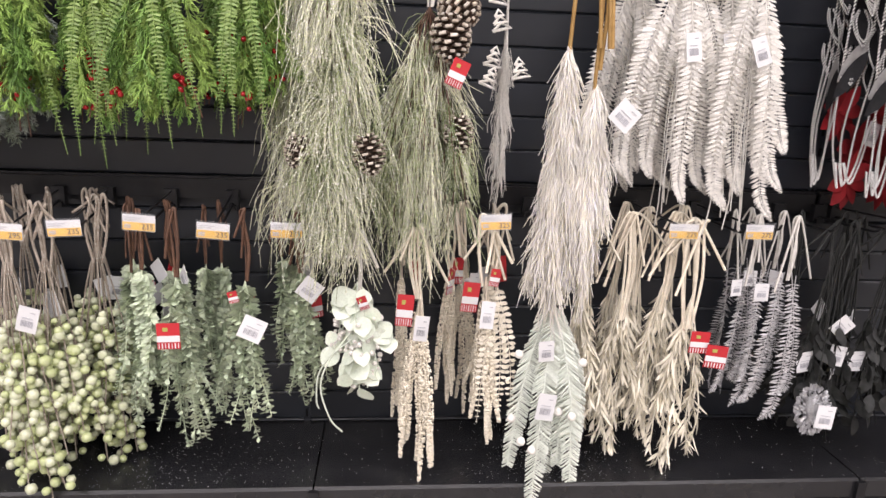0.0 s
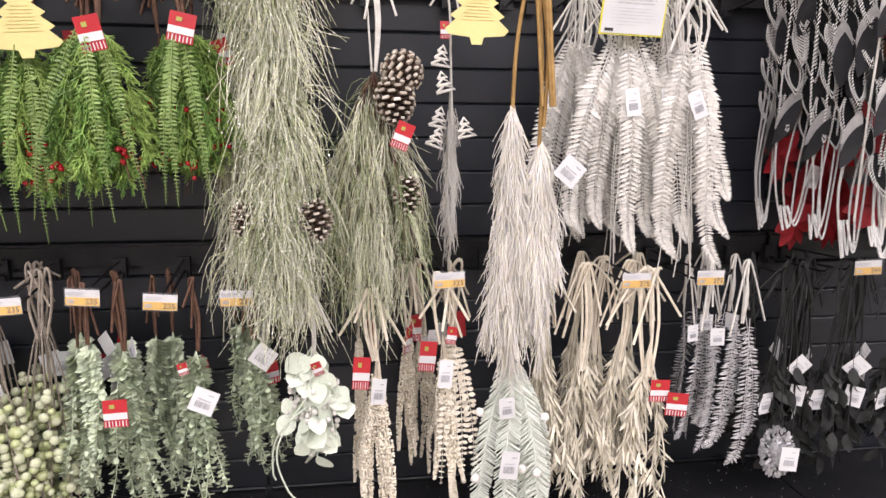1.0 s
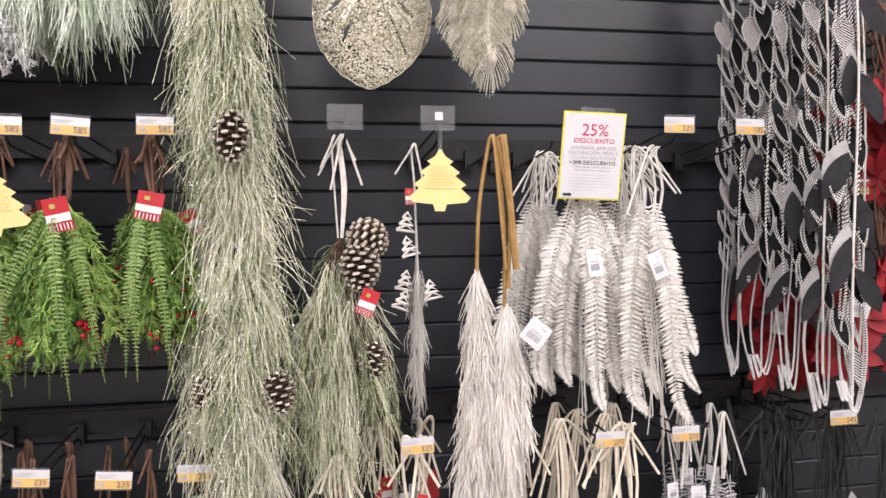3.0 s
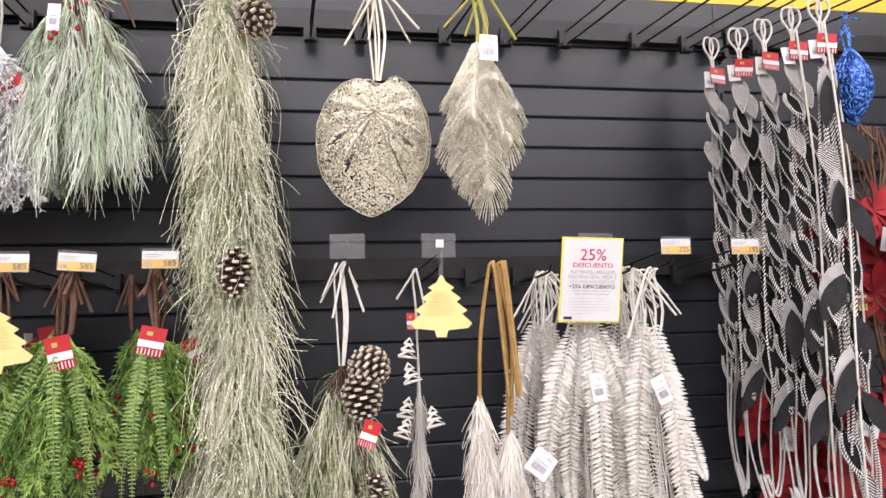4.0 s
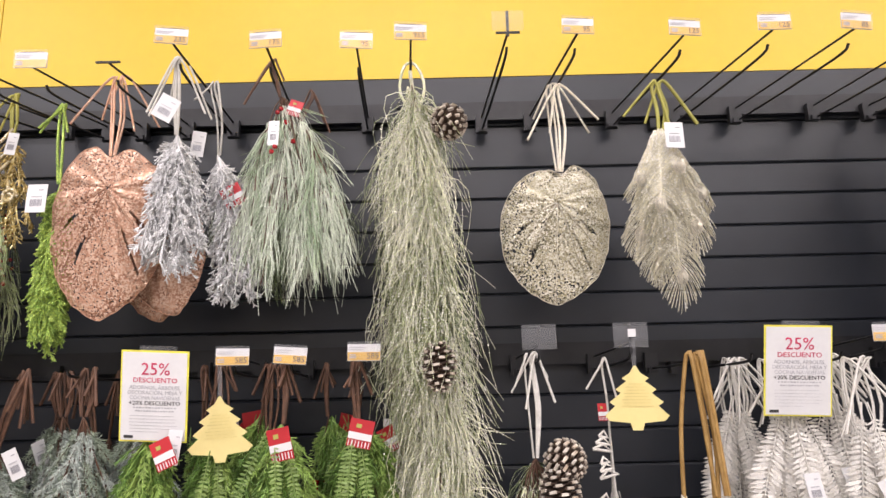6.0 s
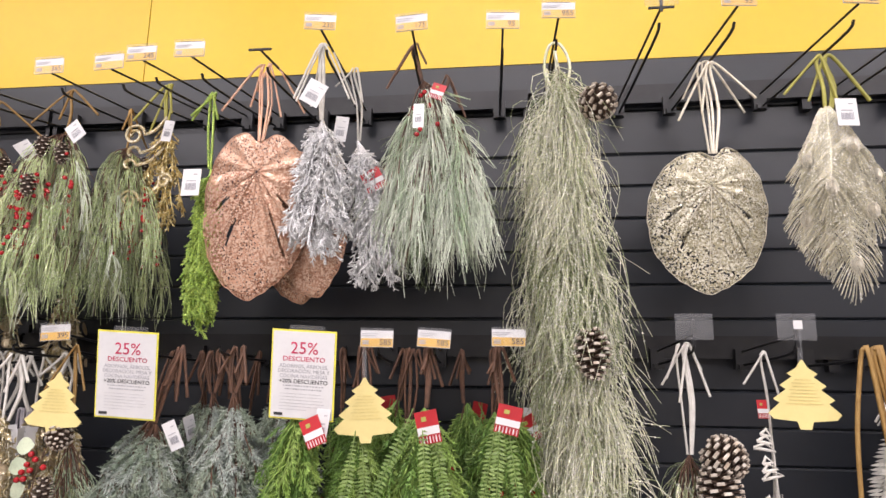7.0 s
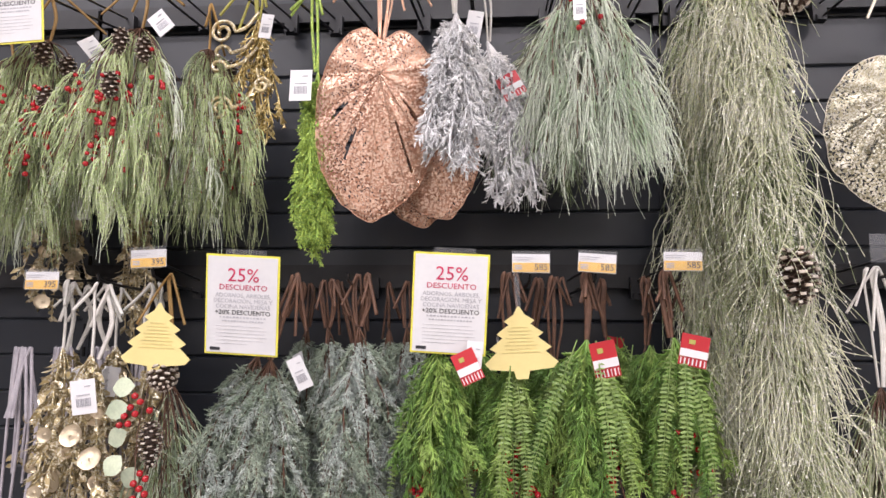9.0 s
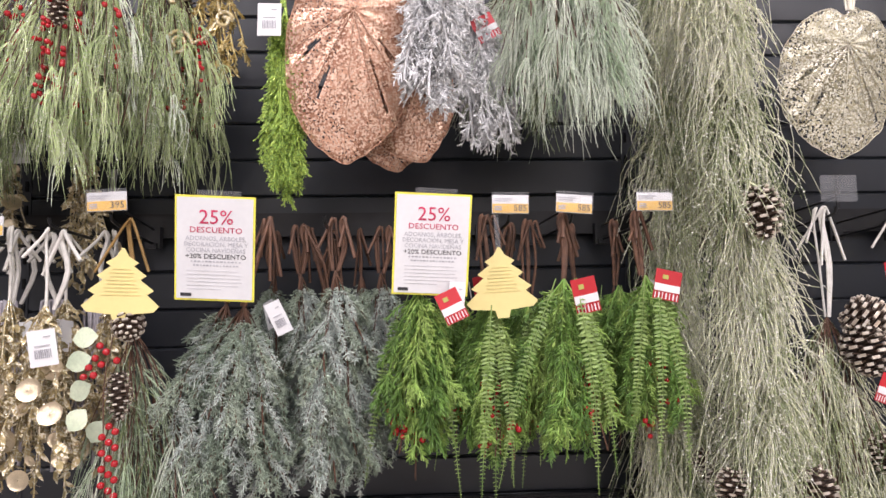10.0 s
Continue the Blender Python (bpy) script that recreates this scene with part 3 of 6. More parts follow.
def hook(bx, bz, tx, ty, tz, prong=0.35, drop=0.034, label=True, tbar=False):
    """A display hook: a clip on the rail, a prong with an upturned end, and the arm that carries the price."""
    ob = thing("display_hook", "black steel display hook with a price arm", "hook", "display hooks", (bx, -0.035, bz))
    g = Geo()
    g.box(0, -0.004, -0.012, 0.030, 0.016, 0.046)
    g.box(0, -0.012, -0.030, 0.020, 0.016, 0.012)
    part("clip", g, M["steel"], ob)
    g = Geo()
    py = -(prong - 0.035)
    k = py / (ty + 0.035) if ty else 1
    sx, sz = (tx - bx) * k, (tz - bz) * k
    g.strands(smooth([(0, 0, -drop + 0.004), (sx * 0.5, py * 0.5, -drop + sz * 0.5), (sx * 0.93, py * 0.93, -drop + sz * 0.93), (sx, py, -drop + sz + 0.012)], 14)[None], 0.0030, 6)
    part("prong", g, M["steel"], ob)
    if label:
        g = Geo()
        g.strands(np.linspace((0, 0, 0.004), (tx - bx, ty + 0.035, tz - bz), 4)[None], 0.0026, 6)
        if tbar:
            g.box(tx - bx, ty + 0.035, tz - bz, 0.05, 0.004, 0.004)
        part("price_arm", g, M["steel"], ob)
    return ob


def price(x, y, z, number, tilt=0.0, w=0.066, yaw=0.0, bar=False, lean=0.0):
    """A price card: white strip above, amber below, in a clear pocket."""
    ob = thing("price_label", "white and amber price card %sin a clear pocket" % ("reading %s " % number if number else ""), "price label", "price labels", (x, y, z))
    ob.matrix_world = pose(x, y, z, lean, tilt, yaw)
    h = w * 0.50
    g = Geo()
    g.box(0, 0, 0, w, 0.0015, h)
    card = part("card", g, M["paper"], ob)
    g = Geo()
    g.box(0, -0.0016, -0.23 * h, w * 0.985, 0.001, h * 0.5)
    part("amber_band", g, M["amber"], ob)
    g = Geo()
    for i in range(3):
        g.box(-0.34 * w, -0.0026, (-0.14 - 0.09 * i) * h, w * 0.2, 0.0008, h * 0.05)
    g.box(-0.2 * w, -0.0016, 0.3 * h, w * 0.5, 0.0008, h * 0.05)
    g.box(-0.25 * w, -0.0016, 0.18 * h, w * 0.4, 0.0008, h * 0.04)
    part("print", g, M["greyink"], ob)
    if number:
        letters(number, h * 0.50, M["ink"], ob, 0.27 * w, -0.0028, -0.22 * h, "number")
    g = Geo()
    g.box(0, -0.0038, 0.05 * h, w * 1.03, 0.0008, h * 1.2)
    pk = part("clear_pocket", g, M["clear"], ob)
    pk.visible_shadow = False
    if bar:
        g = Geo()
        g.box(0, 0.004, 0.5 * h, w * 0.75, 0.006, 0.005)
        part("t_bar", g, M["steel"], ob)
    return ob


def empty_pocket(x, y, z, w=0.066, h=0.044, note=False):
    ob = thing("clear_label_pocket", "empty clear plastic price pocket on a hook", "label holder", "empty pockets", (x, y, z))
    g = Geo()
    g.box(0, 0, 0, w, 0.0015, h)
    part("pocket", g, M["clear"], ob).visible_shadow = False
    g = Geo()
    g.box(0, 0.004, -h * 0.1, 0.006, 0.003, h * 1.3)
    part("pocket_stem", g, M["steel"], ob)
    if note:
        g = Geo()
        g.box(0.002, -0.002, 0.004, 0.016, 0.001, 0.016)
        part("sticker", g, M["paper"], ob)


# upper row: base x, base z, arm end x, arm end z, number
UP = [(-1.25, 1.945, -1.33, 1.93, ""), (-1.060, 1.948, -1.046, 1.917, "365"), (-0.853, 1.937, -0.906, 1.920, ""), (-0.746, 1.93, -0.833, 1.936, "245"), (-0.66, 1.93, -0.724, 1.940, ""),
      (-0.540, 1.93, -0.572, 1.949, None), (-0.424, 1.932, -0.440, 1.986, "235"), (-0.262, 1.935, -0.246, 1.973, "175"), (-0.078, 1.937, -0.060, 1.967, "95"), (0.030, 1.933, 0.051, 1.983, "955"),
      (0.214, 1.930, 0.252, 1.995, None), (0.338, 1.932, 0.395, 1.988, "95"), (0.549, 1.935, 0.614, 1.979, "125"), (0.709, 1.938, 0.799, 1.987, "125"), (0.867, 1.940, 0.967, 1.985, "85"), (1.068, 1.943, 1.165, 1.99, "")]
for bx, bz, tx, tz, num in UP:
    hook(bx, bz, tx, -0.38, tz - 0.012, 0.365 if tx > 0.2 else 0.345, 0.034, True, num is None)
    if num is None and tx > 0:
        empty_pocket(tx, -0.385, tz + 0.012)
    elif num is not None:
        price(tx, -0.39, tz, num, rng.uniform(-3, 3), 0.066, rng.uniform(-6, 6), True, rng.uniform(-6, 4))
for bx, tx in ((1.21, 1.305), (1.30, 1.42), (1.42, 1.56)):
    hook(bx, 1.94, tx, -0.43, 1.955, 0.43, 0.03, True, True)
# middle row
for x, z, num in ((-1.227, 1.304, "395"), (-1.023, 1.345, "395"), (-0.319, 1.335, "585"), (-0.203, 1.335, "585"), (-0.055, 1.338, "585"), (1.002, 1.354, "225"), (1.167, 1.352, "195"), (1.423, 1.222, "225")):
    hook(x - 0.02, 1.318, x, -0.29, z, 0.285, 0.03)
    price(x, -0.30, z, num, {-1.023: -3, -0.203: 4}.get(x, rng.uniform(-1.5, 1.5)), 0.066, yaw=rng.uniform(-4, 4))
for x, note in ((0.298, False), (0.483, True)):
    hook(x - 0.02, 1.318, x, -0.285, 1.345, 0.285, 0.03)
    empty_pocket(x, -0.295, 1.361, 0.07, 0.05, note)
for x in (-1.12, -0.83, -0.65, -0.47, 0.60, 0.72, 0.90):
    hook(x, 1.318, x, -0.30, 1.335, 0.30, 0.03, False)
# low row
for x, z, num, tl in ((-0.540, 0.650, "295", 2), (-0.430, 0.659, "235", -3), (-0.286, 0.673, "235", 3), (-0.143, 0.659, "235", 5), (0.003, 0.663, "235", 0), (0.434, 0.689, "325", -2), (0.844, 0.677, "275", 0), (1.015, 0.679, "275", 1), (1.396, 0.693, "245", -2)):
    hook(x - 0.02, 0.700, x, -0.29, z + 0.02, 0.25, 0.024)
    price(x, -0.30, z + 0.012, num, tl, 0.064, yaw=rng.uniform(-4, 4))
for x in (0.14, 0.28, 0.56, 0.70, 1.09, 1.22, 1.33):
    hook(x, 0.700, x, -0.25, 0.71, 0.26, 0.024, False)


# ---- signs and tree-shaped cards ----
def sign(x, y, z, lean=10.0, tilt=0.0, yaw=0.0, w=0.133, h=0.178):
    ob = thing("sale_sign", "white discount sign with a lemon border and red heading", "sale sign", "sale signs", (x, y, z))
    ob.matrix_world = pose(x, y, z, lean, tilt, yaw)
    g = Geo()
    g.box(0, 0, 0, w, 0.0012, h)
    part("border", g, M["lemonline"], ob)
    g = Geo()
    g.box(0, -0.0014, 0, w - 0.007, 0.001, h - 0.007)
    part("sheet", g, M["paper"], ob)
    letters("25%", 0.034, M["redink"], ob, 0.002, -0.0024, 0.052, "heading", 0.056)
    letters("DESCUENTO", 0.0135, M["redink"], ob, 0.002, -0.0024, 0.031, "heading", 0.086)
    for i, line in enumerate(("ADORNOS, ÁRBOLES,", "DECORACIÓN, MESA Y", "COCINA NAVIDEÑAS")):
        letters(line, 0.0105, M["greyink"], ob, 0.002, -0.0024, 0.0170 - 0.0100 * i, "text_line", (0.100, 0.106, 0.098)[i])
    letters("+20% DESCUENTO", 0.0115, M["ink"], ob, 0.002, -0.0024, -0.0135, "text_line", 0.100)
    g = Geo()
    for i, f in enumerate((0.9, 0.8)):
        for k in range(14):
            g.box(0.002 + w * 0.72 * f * ((k + 0.5) / 14 - 0.5), -0.0022, -0.022 - 0.0065 * i, w * 0.72 * f / 14 * (0.62 + 0.2 * ((k * 7 + i) % 3 - 1)), 0.0006, 0.0024, 1)
    for i, f in enumerate((0.9, 0.96, 0.93, 0.97, 0.9, 0.6)):
        g.box(-0.046 + w * 0.36 * f, -0.0022, -0.038 - 0.0062 * i, w * 0.72 * f, 0.0004, 0.0009)
    part("small_print", g, [M["paleink"], M["greyink"]], ob)
    g = Geo()
    g.box(-0.047, -0.0022, -0.079, 0.018, 0.0008, 0.0055)
    part("payment_mark", g, M["ink"], ob)
    g = Geo()
    g.box(0.005, 0.001, h / 2 + 0.003, w * 0.55, 0.002, 0.012)
    part("clear_clip", g, M["clear"], ob)


sign(-0.462, -0.322, 1.262, 10, 3)
sign(-0.828, -0.335, 1.258, 10, 3)
sign(0.797, -0.322, 1.283, 10, 2)
sign(-1.285, -0.37, 1.828, 4, -3)


def tree_card(x, y, top, tilt=0.0, strap=True):
    """A die-cut paper fir tree on a strap."""
    ob = thing("tree_shaped_card", "pale yellow card cut as a fir tree", "paper ornament", "tree-shaped cards", (x, y, top))
    ob.matrix_world = pose(x, y, top, 0, tilt, 0)
    g = Geo()
    tiers = [(0.0, 0.002), (-0.014, 0.010), (-0.029, 0.027), (-0.031, 0.019), (-0.051, 0.041), (-0.054, 0.031), (-0.076, 0.054), (-0.079, 0.043), (-0.102, 0.064), (-0.108, 0.055), (-0.112, 0.014), (-0.126, 0.010)]
    rows = []
    for i, (z, hw) in enumerate(tiers):
        rows.append([(sx * hw, yy, z + (0.004 if abs(sx) == 1 and i in (2, 4, 6, 8) else 0)) for yy in (0, 0.0016) for sx in (-1, -0.5, 0, 0.5, 1)])
    v = [p for r in rows for p in r]
    q = []
    for i in range(len(tiers) - 1):
        for k in range(4):
            a = i * 10 + k
            q += [(a, a + 10, a + 11, a + 1), (a + 5, a + 6, a + 16, a + 15)]
        a = i * 10
        q += [(a, a + 5, a + 15, a + 10), (a + 4, a + 14, a + 19, a + 9)]
    g.add(v, q, 0, False)
    part("card", g, M["lemon"], ob)
    g = Geo()
    for i in range(8):
        g.box(0, -0.0008, -0.036 - 0.0062 * i, 0.03 + 0.004 * i + 0.008 * (i % 2), 0.0006, 0.0011)
    part("print", g, M["lemonink"], ob)
    if strap:
        g = Geo()
        g.box(0.0, 0.003, 0.03, 0.009, 0.0008, 0.07)
        part("clear_strap", g, M["clear"], ob)


tree_card(-0.983, -0.325, 1.262, 2, False)
tree_card(-0.342, -0.300, 1.258, -3)
tree_card(0.488, -0.290, 1.300, 1)

# ---- sprays: each hangs from its hook at its own origin ----
def put(ob, x, y, z, rz=0.0, ry=0.0):
    ob.matrix_world = pose(x, y, z, 0, ry, rz)
    return ob


def again(ob, x, y, z, rz=0.0, ry=0.0, s=1.0):
    c = copy_thing(ob, pose(x, y, z, 0, ry, rz))
    c.scale = (s, s, s)
    return c


def loops(parent, n, neck, mt, r=0.0025, spread=0.012, tail=0.09, name="stem", label="", splay=0.3):
    g = Geo()
    for i in range(n):
        dx = rng.uniform(-spread, spread)
        sg = 1 if i % 2 else -1
        out = rng.uniform(0.03, 0.1 + splay) if mt is M["brown"] else rng.uniform(0.12, 0.35 + 1.3 * splay)
        cane(g, (neck[0] + dx * 0.5, neck[1], neck[2]), r * rng.uniform(0.85, 1.15), (sg * out * tail, rng.uniform(-0.03, 0.015), -tail * rng.uniform(0.5, 1.2)), rng.uniform(0, 0.006), dx)
    return part(name, g, mt, parent, label)


def clumps(parent, curves, per, length, angle, droop, r, mats, shares, name="needles", s0=0.0, s1=1.0, k=5, front=0.15, tuft=6, curl=0.15):
    """Needles branch by branch: all needles of one branch share a tone, so that the branches read as clumps."""
    pick = rng.choice(len(mats), len(curves), p=shares)
    g = Geo()
    paths = []
    for mi in range(len(mats)):
        sel = curves[pick == mi]
        if len(sel):
            paths.append(needles(g, sel, per, length, angle, droop, r, s0, s1, mi, k, front, tuft, curl))
    part(name, g, mats, parent)
    return np.concatenate(paths)


def twigs(curves, r, mt, parent):
    for c in curves:
        part("twig", Geo().strands(c[None], r, 4), mt, parent)


def long_pine(label, name, neck, drop, hw, hd, nb, per, nl, mats, shares, stem, nstem=3, skew=0.0, group="", r=0.00085, angle=24, droop=0.35, short=0.3, power=0.75, glitter=0, wood="brown", forks=4, spread=0.5):
    ob = thing(name, label, "pine spray", group)
    loops(ob, nstem, neck, stem, splay=0.55)
    c = fan(nb, neck, drop, hw, hd, short, power, skew=skew)
    # side shoots that hang from each branch and carry the clumps
    p, t, s, _ = along(c, forks, 0.12, 0.82)
    d = unit(t + perp(t) * spread)
    ln = (0.12 + 0.10 * (1 - s)) * rng.uniform(0.6, 1.1, len(p))
    u = np.linspace(0, 1, 6)
    side = p[:, None] + (ln[:, None] * u)[..., None] * d[:, None]
    side[..., 2] -= 0.35 * ln[:, None] * u**2
    g = Geo()
    g.strands(c, 0.0014, 4)
    g.strands(side, 0.0010, 3)
    tagged(part("branchwork", g, M[wood], ob), kind="stuff")
    path = clumps(ob, side, per, nl, angle, droop, r, mats, shares, "needles", 0.0, 1.0)
    if glitter:
        specks(ob, path, glitter)
    clumps(ob, c, per, nl * 0.9, angle, droop, r, mats, shares, "inner_needles", 0.03, 1.0)
    return ob, c


# frosted pine bush
def frosted_pine(label):
    ob, c = long_pine(label, "pine_spray", (0.012, 0, -0.08), 0.33, 0.105, 0.06, 17, 34, 0.085, [M["frost_needle"], M["frost_mid"], M["green_needle"]], [0.72, 0.22, 0.06], M["brown"], 3, 0.04, "frosted pine sprays", r=0.00105, angle=15, droop=0.3, power=0.6, short=0.5, spread=0.3)
    g = Geo()
    p = np.array([(0.010, -0.025, -0.125), (0.018, -0.025, -0.118), (0.030, -0.03, -0.15), (0.016, -0.062, -0.215), (0.010, -0.064, -0.226), (0.05, -0.05, -0.20), (0.0, -0.04, -0.16)])
    g.balls(p, 0.0055)
    part("berry_cluster", g, M["berry"], ob, "small red berries")
    hang_tag(ob, 0.012, -0.06, -0.185, "white", 0.022, 0.055, 0)
    hang_tag(ob, 0.045, -0.02, -0.115, "red", 0.03, 0.036, 20)
    return ob


fp = put(frosted_pine("frosted mint-green pine spray with red berries"), -0.245, -0.30, 1.968)
again(fp, -0.205, -0.17, 1.955, 180, -6, 0.92)


# long garland of pale pine with cones
def garland():
    ob = thing("pine_garland", "long champagne-glitter pine garland with pine cones", "garland", "pine garlands")
    spine = smooth([(0, 0, -0.005), (0.012, 0, -0.12), (0.028, 0.0, -0.29), (0.042, 0, -0.50), (0.05, 0, -0.70), (0.062, 0, -0.88), (0.062, 0.0, -1.08), (0.06, 0, -1.22)], 40)
    g = Geo()
    g.strands(spine[None], 0.004, 6)
    g.strands(smooth([(0.0, 0, -0.10), (-0.022, 0, -0.05), (-0.012, 0.0, 0.006), (0.012, 0, 0.008), (0.03, 0.0, -0.04), (0.018, 0, -0.10)], 18)[None], 0.0032, 7)
    part("spine", g, M["champ_needle"], ob)
    # short branches all the way down, each a drooping clump of its own tone
    n = 150
    s = np.linspace(0.03, 0.90, n)
    base = np.stack([np.interp(s, np.linspace(0, 1, 40), spine[:, i]) for i in range(3)], -1)
    th = rng.uniform(0, 2 * np.pi, n)
    ln = rng.uniform(0.09, 0.20, n) * (0.8 + 0.35 * s) * np.where(s > 0.72, 0.8, 1.0)
    reach = rng.uniform(0.010, 0.058, n) * (0.45 + 0.8 * s)
    u = np.linspace(0, 1, 7)
    c = base[:, None] + np.stack([np.cos(th)[:, None] * reach[:, None] * u**0.6, np.sin(th)[:, None] * reach[:, None] * u**0.6, -ln[:, None] * u], -1)
    g = Geo()
    g.strands(c, 0.0011, 3)
    part("branchwork", g, M["brown"], ob)
    tones, shares = [M["champ_needle"], M["champ_mid"], M["green_needle"]], [0.62, 0.30, 0.08]
    path = clumps(ob, c, 30, 0.115, 20, 0.4, 0.00112, tones, shares, k=6, front=0.12, tuft=5, curl=0.24)
    specks(ob, path, 15000, 0.0011)
    # long needles that stand out from the sides and arch over
    path = clumps(ob, c, 8, 0.115, 62, 0.95, 0.0010, tones, shares, "stray_needles", 0.2, 1.0, 7, 0.0, 3, 0.3)
    specks(ob, path, 2500, 0.0011)
    pine_cone("pine_cone", ob, (0.083, -0.03, -0.137), 0.062, 0.036, (0.5, -0.5, -0.6))
    pine_cone("pine_cone", ob, (0.050, -0.062, -0.632), 0.085, 0.032, (0.05, -0.2, -1))
    pine_cone("pine_cone", ob, (0.125, -0.055, -1.095), 0.07, 0.030, (0.2, -0.2, -1))
    pine_cone("pine_cone", ob, (-0.01, -0.03, -1.095), 0.06, 0.026, (-0.2, -0.2, -1))
    return ob


gl = put(garland(), 0.046, -0.325, 1.935)
again(gl, 0.035, -0.20, 1.935, 90, 0)

# green pine with berries and little cones
def berry_pine(label):
    ob, c = long_pine(label, "berry_pine_spray", (0, 0, -0.10), 0.25, 0.09, 0.075, 26, 24, 0.055, [M["berry_needle"], M["frost_needle"], M["green_needle"]], [0.70, 0.10, 0.20], M["ochre"], 3, 0.0, "berry pine sprays", r=0.00095, angle=20, droop=0.8, short=0.4, power=0.42, glitter=2000, spread=0.35)
    p, t, s, _ = along(c, 12, 0.35, 1.0)
    keep = p[:, 1] < 0.02
    p = p[keep]
    p[:, :2] *= 1.35
    p[:, 1] -= 0.02
    p[:, 2] -= rng.uniform(0.01, 0.12, len(p))
    berries("berry", p[:120], rng.uniform(0.0038, 0.0056, 120)[:len(p)], M["red_bead"], ob)
    for x, y, z in ((-0.008, -0.05, -0.15), (0.035, -0.042, -0.165), (0.0, -0.085, -0.25)):
        pine_cone("small_cone", ob, (x, y, z), 0.05, 0.016, (0.1, -0.15, -1), 44)
    hang_tag(ob, 0.075, -0.06, -0.12, "white", 0.035, 0.05, -40)
    return ob


bp = put(berry_pine("glittered green pine spray with red berries and small cones"), -1.08, -0.28, 1.905)
again(bp, -1.285, -0.26, 1.895, 40, 0, 1.0)
again(bp, -0.975, -0.20, 1.89, 110, 0, 0.95)
again(bp, -1.40, -0.20, 1.89, 200, 0, 1.0)

# champagne pine spray with large cones
def cone_pine():
    ob, c = long_pine("champagne pine spray with large cones on white stems", "cone_pine_spray", (0, 0, -0.20), 0.45, 0.10, 0.055, 20, 27, 0.10, [M["champ_needle"], M["champ_mid"], M["green_needle"]], [0.5, 0.34, 0.16], M["cord"], 5, 0.005, "", r=0.00100, angle=17, droop=0.3, short=0.5, power=0.6, glitter=3600, spread=0.3)
    pine_cone("pine_cone", ob, (0.058, -0.03, -0.205), 0.07, 0.040, (0.6, -0.4, -0.5), 80)
    pine_cone("pine_cone", ob, (0.040, -0.045, -0.262), 0.085, 0.038, (0.1, -0.3, -1), 80)
    pine_cone("pine_cone", ob, (0.062, -0.05, -0.445), 0.07, 0.029, (0, -0.2, -1), 64)
    hang_tag(ob, 0.052, -0.075, -0.325, "red", 0.034, 0.052, 22)
    return ob


cp = put(cone_pine(), 0.284, -0.26, 1.322)


# lace leaves
def lace_leaf(name, parent, width, height, mats, z0, tilt, yaw, bend, slits, off=(0, 0)):
    """A heart-shaped lace leaf with slits between its ribs and raised veins."""
    nr, nt = 16, 120
    th = np.linspace(0, 2 * np.pi, nt, endpoint=False)
    ox = np.sign(np.sin(th)) * np.abs(np.sin(th)) ** 0.88 * (1 + 0.06 * np.cos(th)) * width / 2
    oz = np.sign(np.cos(th)) * np.abs(np.cos(th)) ** 0.95 * 0.5
    top = np.minimum(th, 2 * np.pi - th)
    oz = oz - 0.08 * np.exp(-((top / 0.15) ** 2)) - 0.04 * np.exp(-(((np.pi - top) / 0.2) ** 2))
    ox, oz = ox * (1 - 0.10 * np.exp(-(((np.pi - top) / 0.75) ** 2))), (oz - 0.24) * height
    wob = 1 + 0.006 * np.sin(th * 9 + 1) + 0.004 * np.sin(th * 23)
    rr = np.linspace(0.02, 1, nr)
    x, z = rr[:, None] * ox * wob, rr[:, None] * oz * wob
    y = bend * (np.abs(x) / width * 2) ** 2 * 0.03 - 0.0035 * np.cos(th * 14) * rr[:, None] * np.abs(np.sin(th)) + 0.03 * (z / height) ** 2
    v = np.stack([x, y, z], -1).reshape(-1, 3)
    q = []
    for i in range(nr - 1):
        rho = (rr[i] + rr[i + 1]) / 2
        for j in range(nt):
            a = th[j] + np.pi / nt
            cut = any(abs((a - s + np.pi) % (2 * np.pi) - np.pi) < 0.040 * (1.1 - abs(rho - 0.6) * 4.0) and 0.38 < rho < 0.84 for s in slits)
            if not cut:
                jj = (j + 1) % nt
                q.append((i * nt + j, i * nt + jj, (i + 1) * nt + jj, (i + 1) * nt + j))
    g = Geo().add(v, q, 0)
    blade = part("leaf", g, mats[0], parent)
    so = blade.modifiers.new("thickness", "SOLIDIFY")
    so.thickness = 0.0012
    blade.matrix_local = pose(off[0], off[1], z0, 4, tilt, yaw)
    g = Geo()
    for s in [0.0] + [a + 0.16 for a in slits]:
        j = int(round((s % (2 * np.pi)) / (2 * np.pi) * nt)) % nt
        line = np.stack([x[:, j], y[:, j] - 0.0015, z[:, j]], -1) if s else np.stack([0 * rr, 0.03 * (rr * oz.min() / height) ** 2 - 0.002, rr * oz.min()], -1)
        g.strands(line[None], 0.0014 * np.linspace(1, 0.3, nr), 4)
    edge = np.stack([x[-1], y[-1], z[-1]], -1)
    g.strands(np.vstack([edge, edge[:1]])[None], 0.0008, 4)
    part("ribs", g, mats[1], blade)
    return blade


SL = (1.72, 2.28, 3.87, 4.55)
def leaf_thing(label, name, leaves, mats, stem, drop, group):
    ob = thing(name, label, "leaf ornament", group)
    loops(ob, 5, (0, 0, drop), stem, 0.0026, 0.02, 0.11, splay=0.6)
    for w, h, z, tilt, yaw, ox, oy in leaves:
        lace_leaf("leaf", ob, w, h, mats, z, tilt, yaw, 1.0, SL, (ox, oy))
    return ob


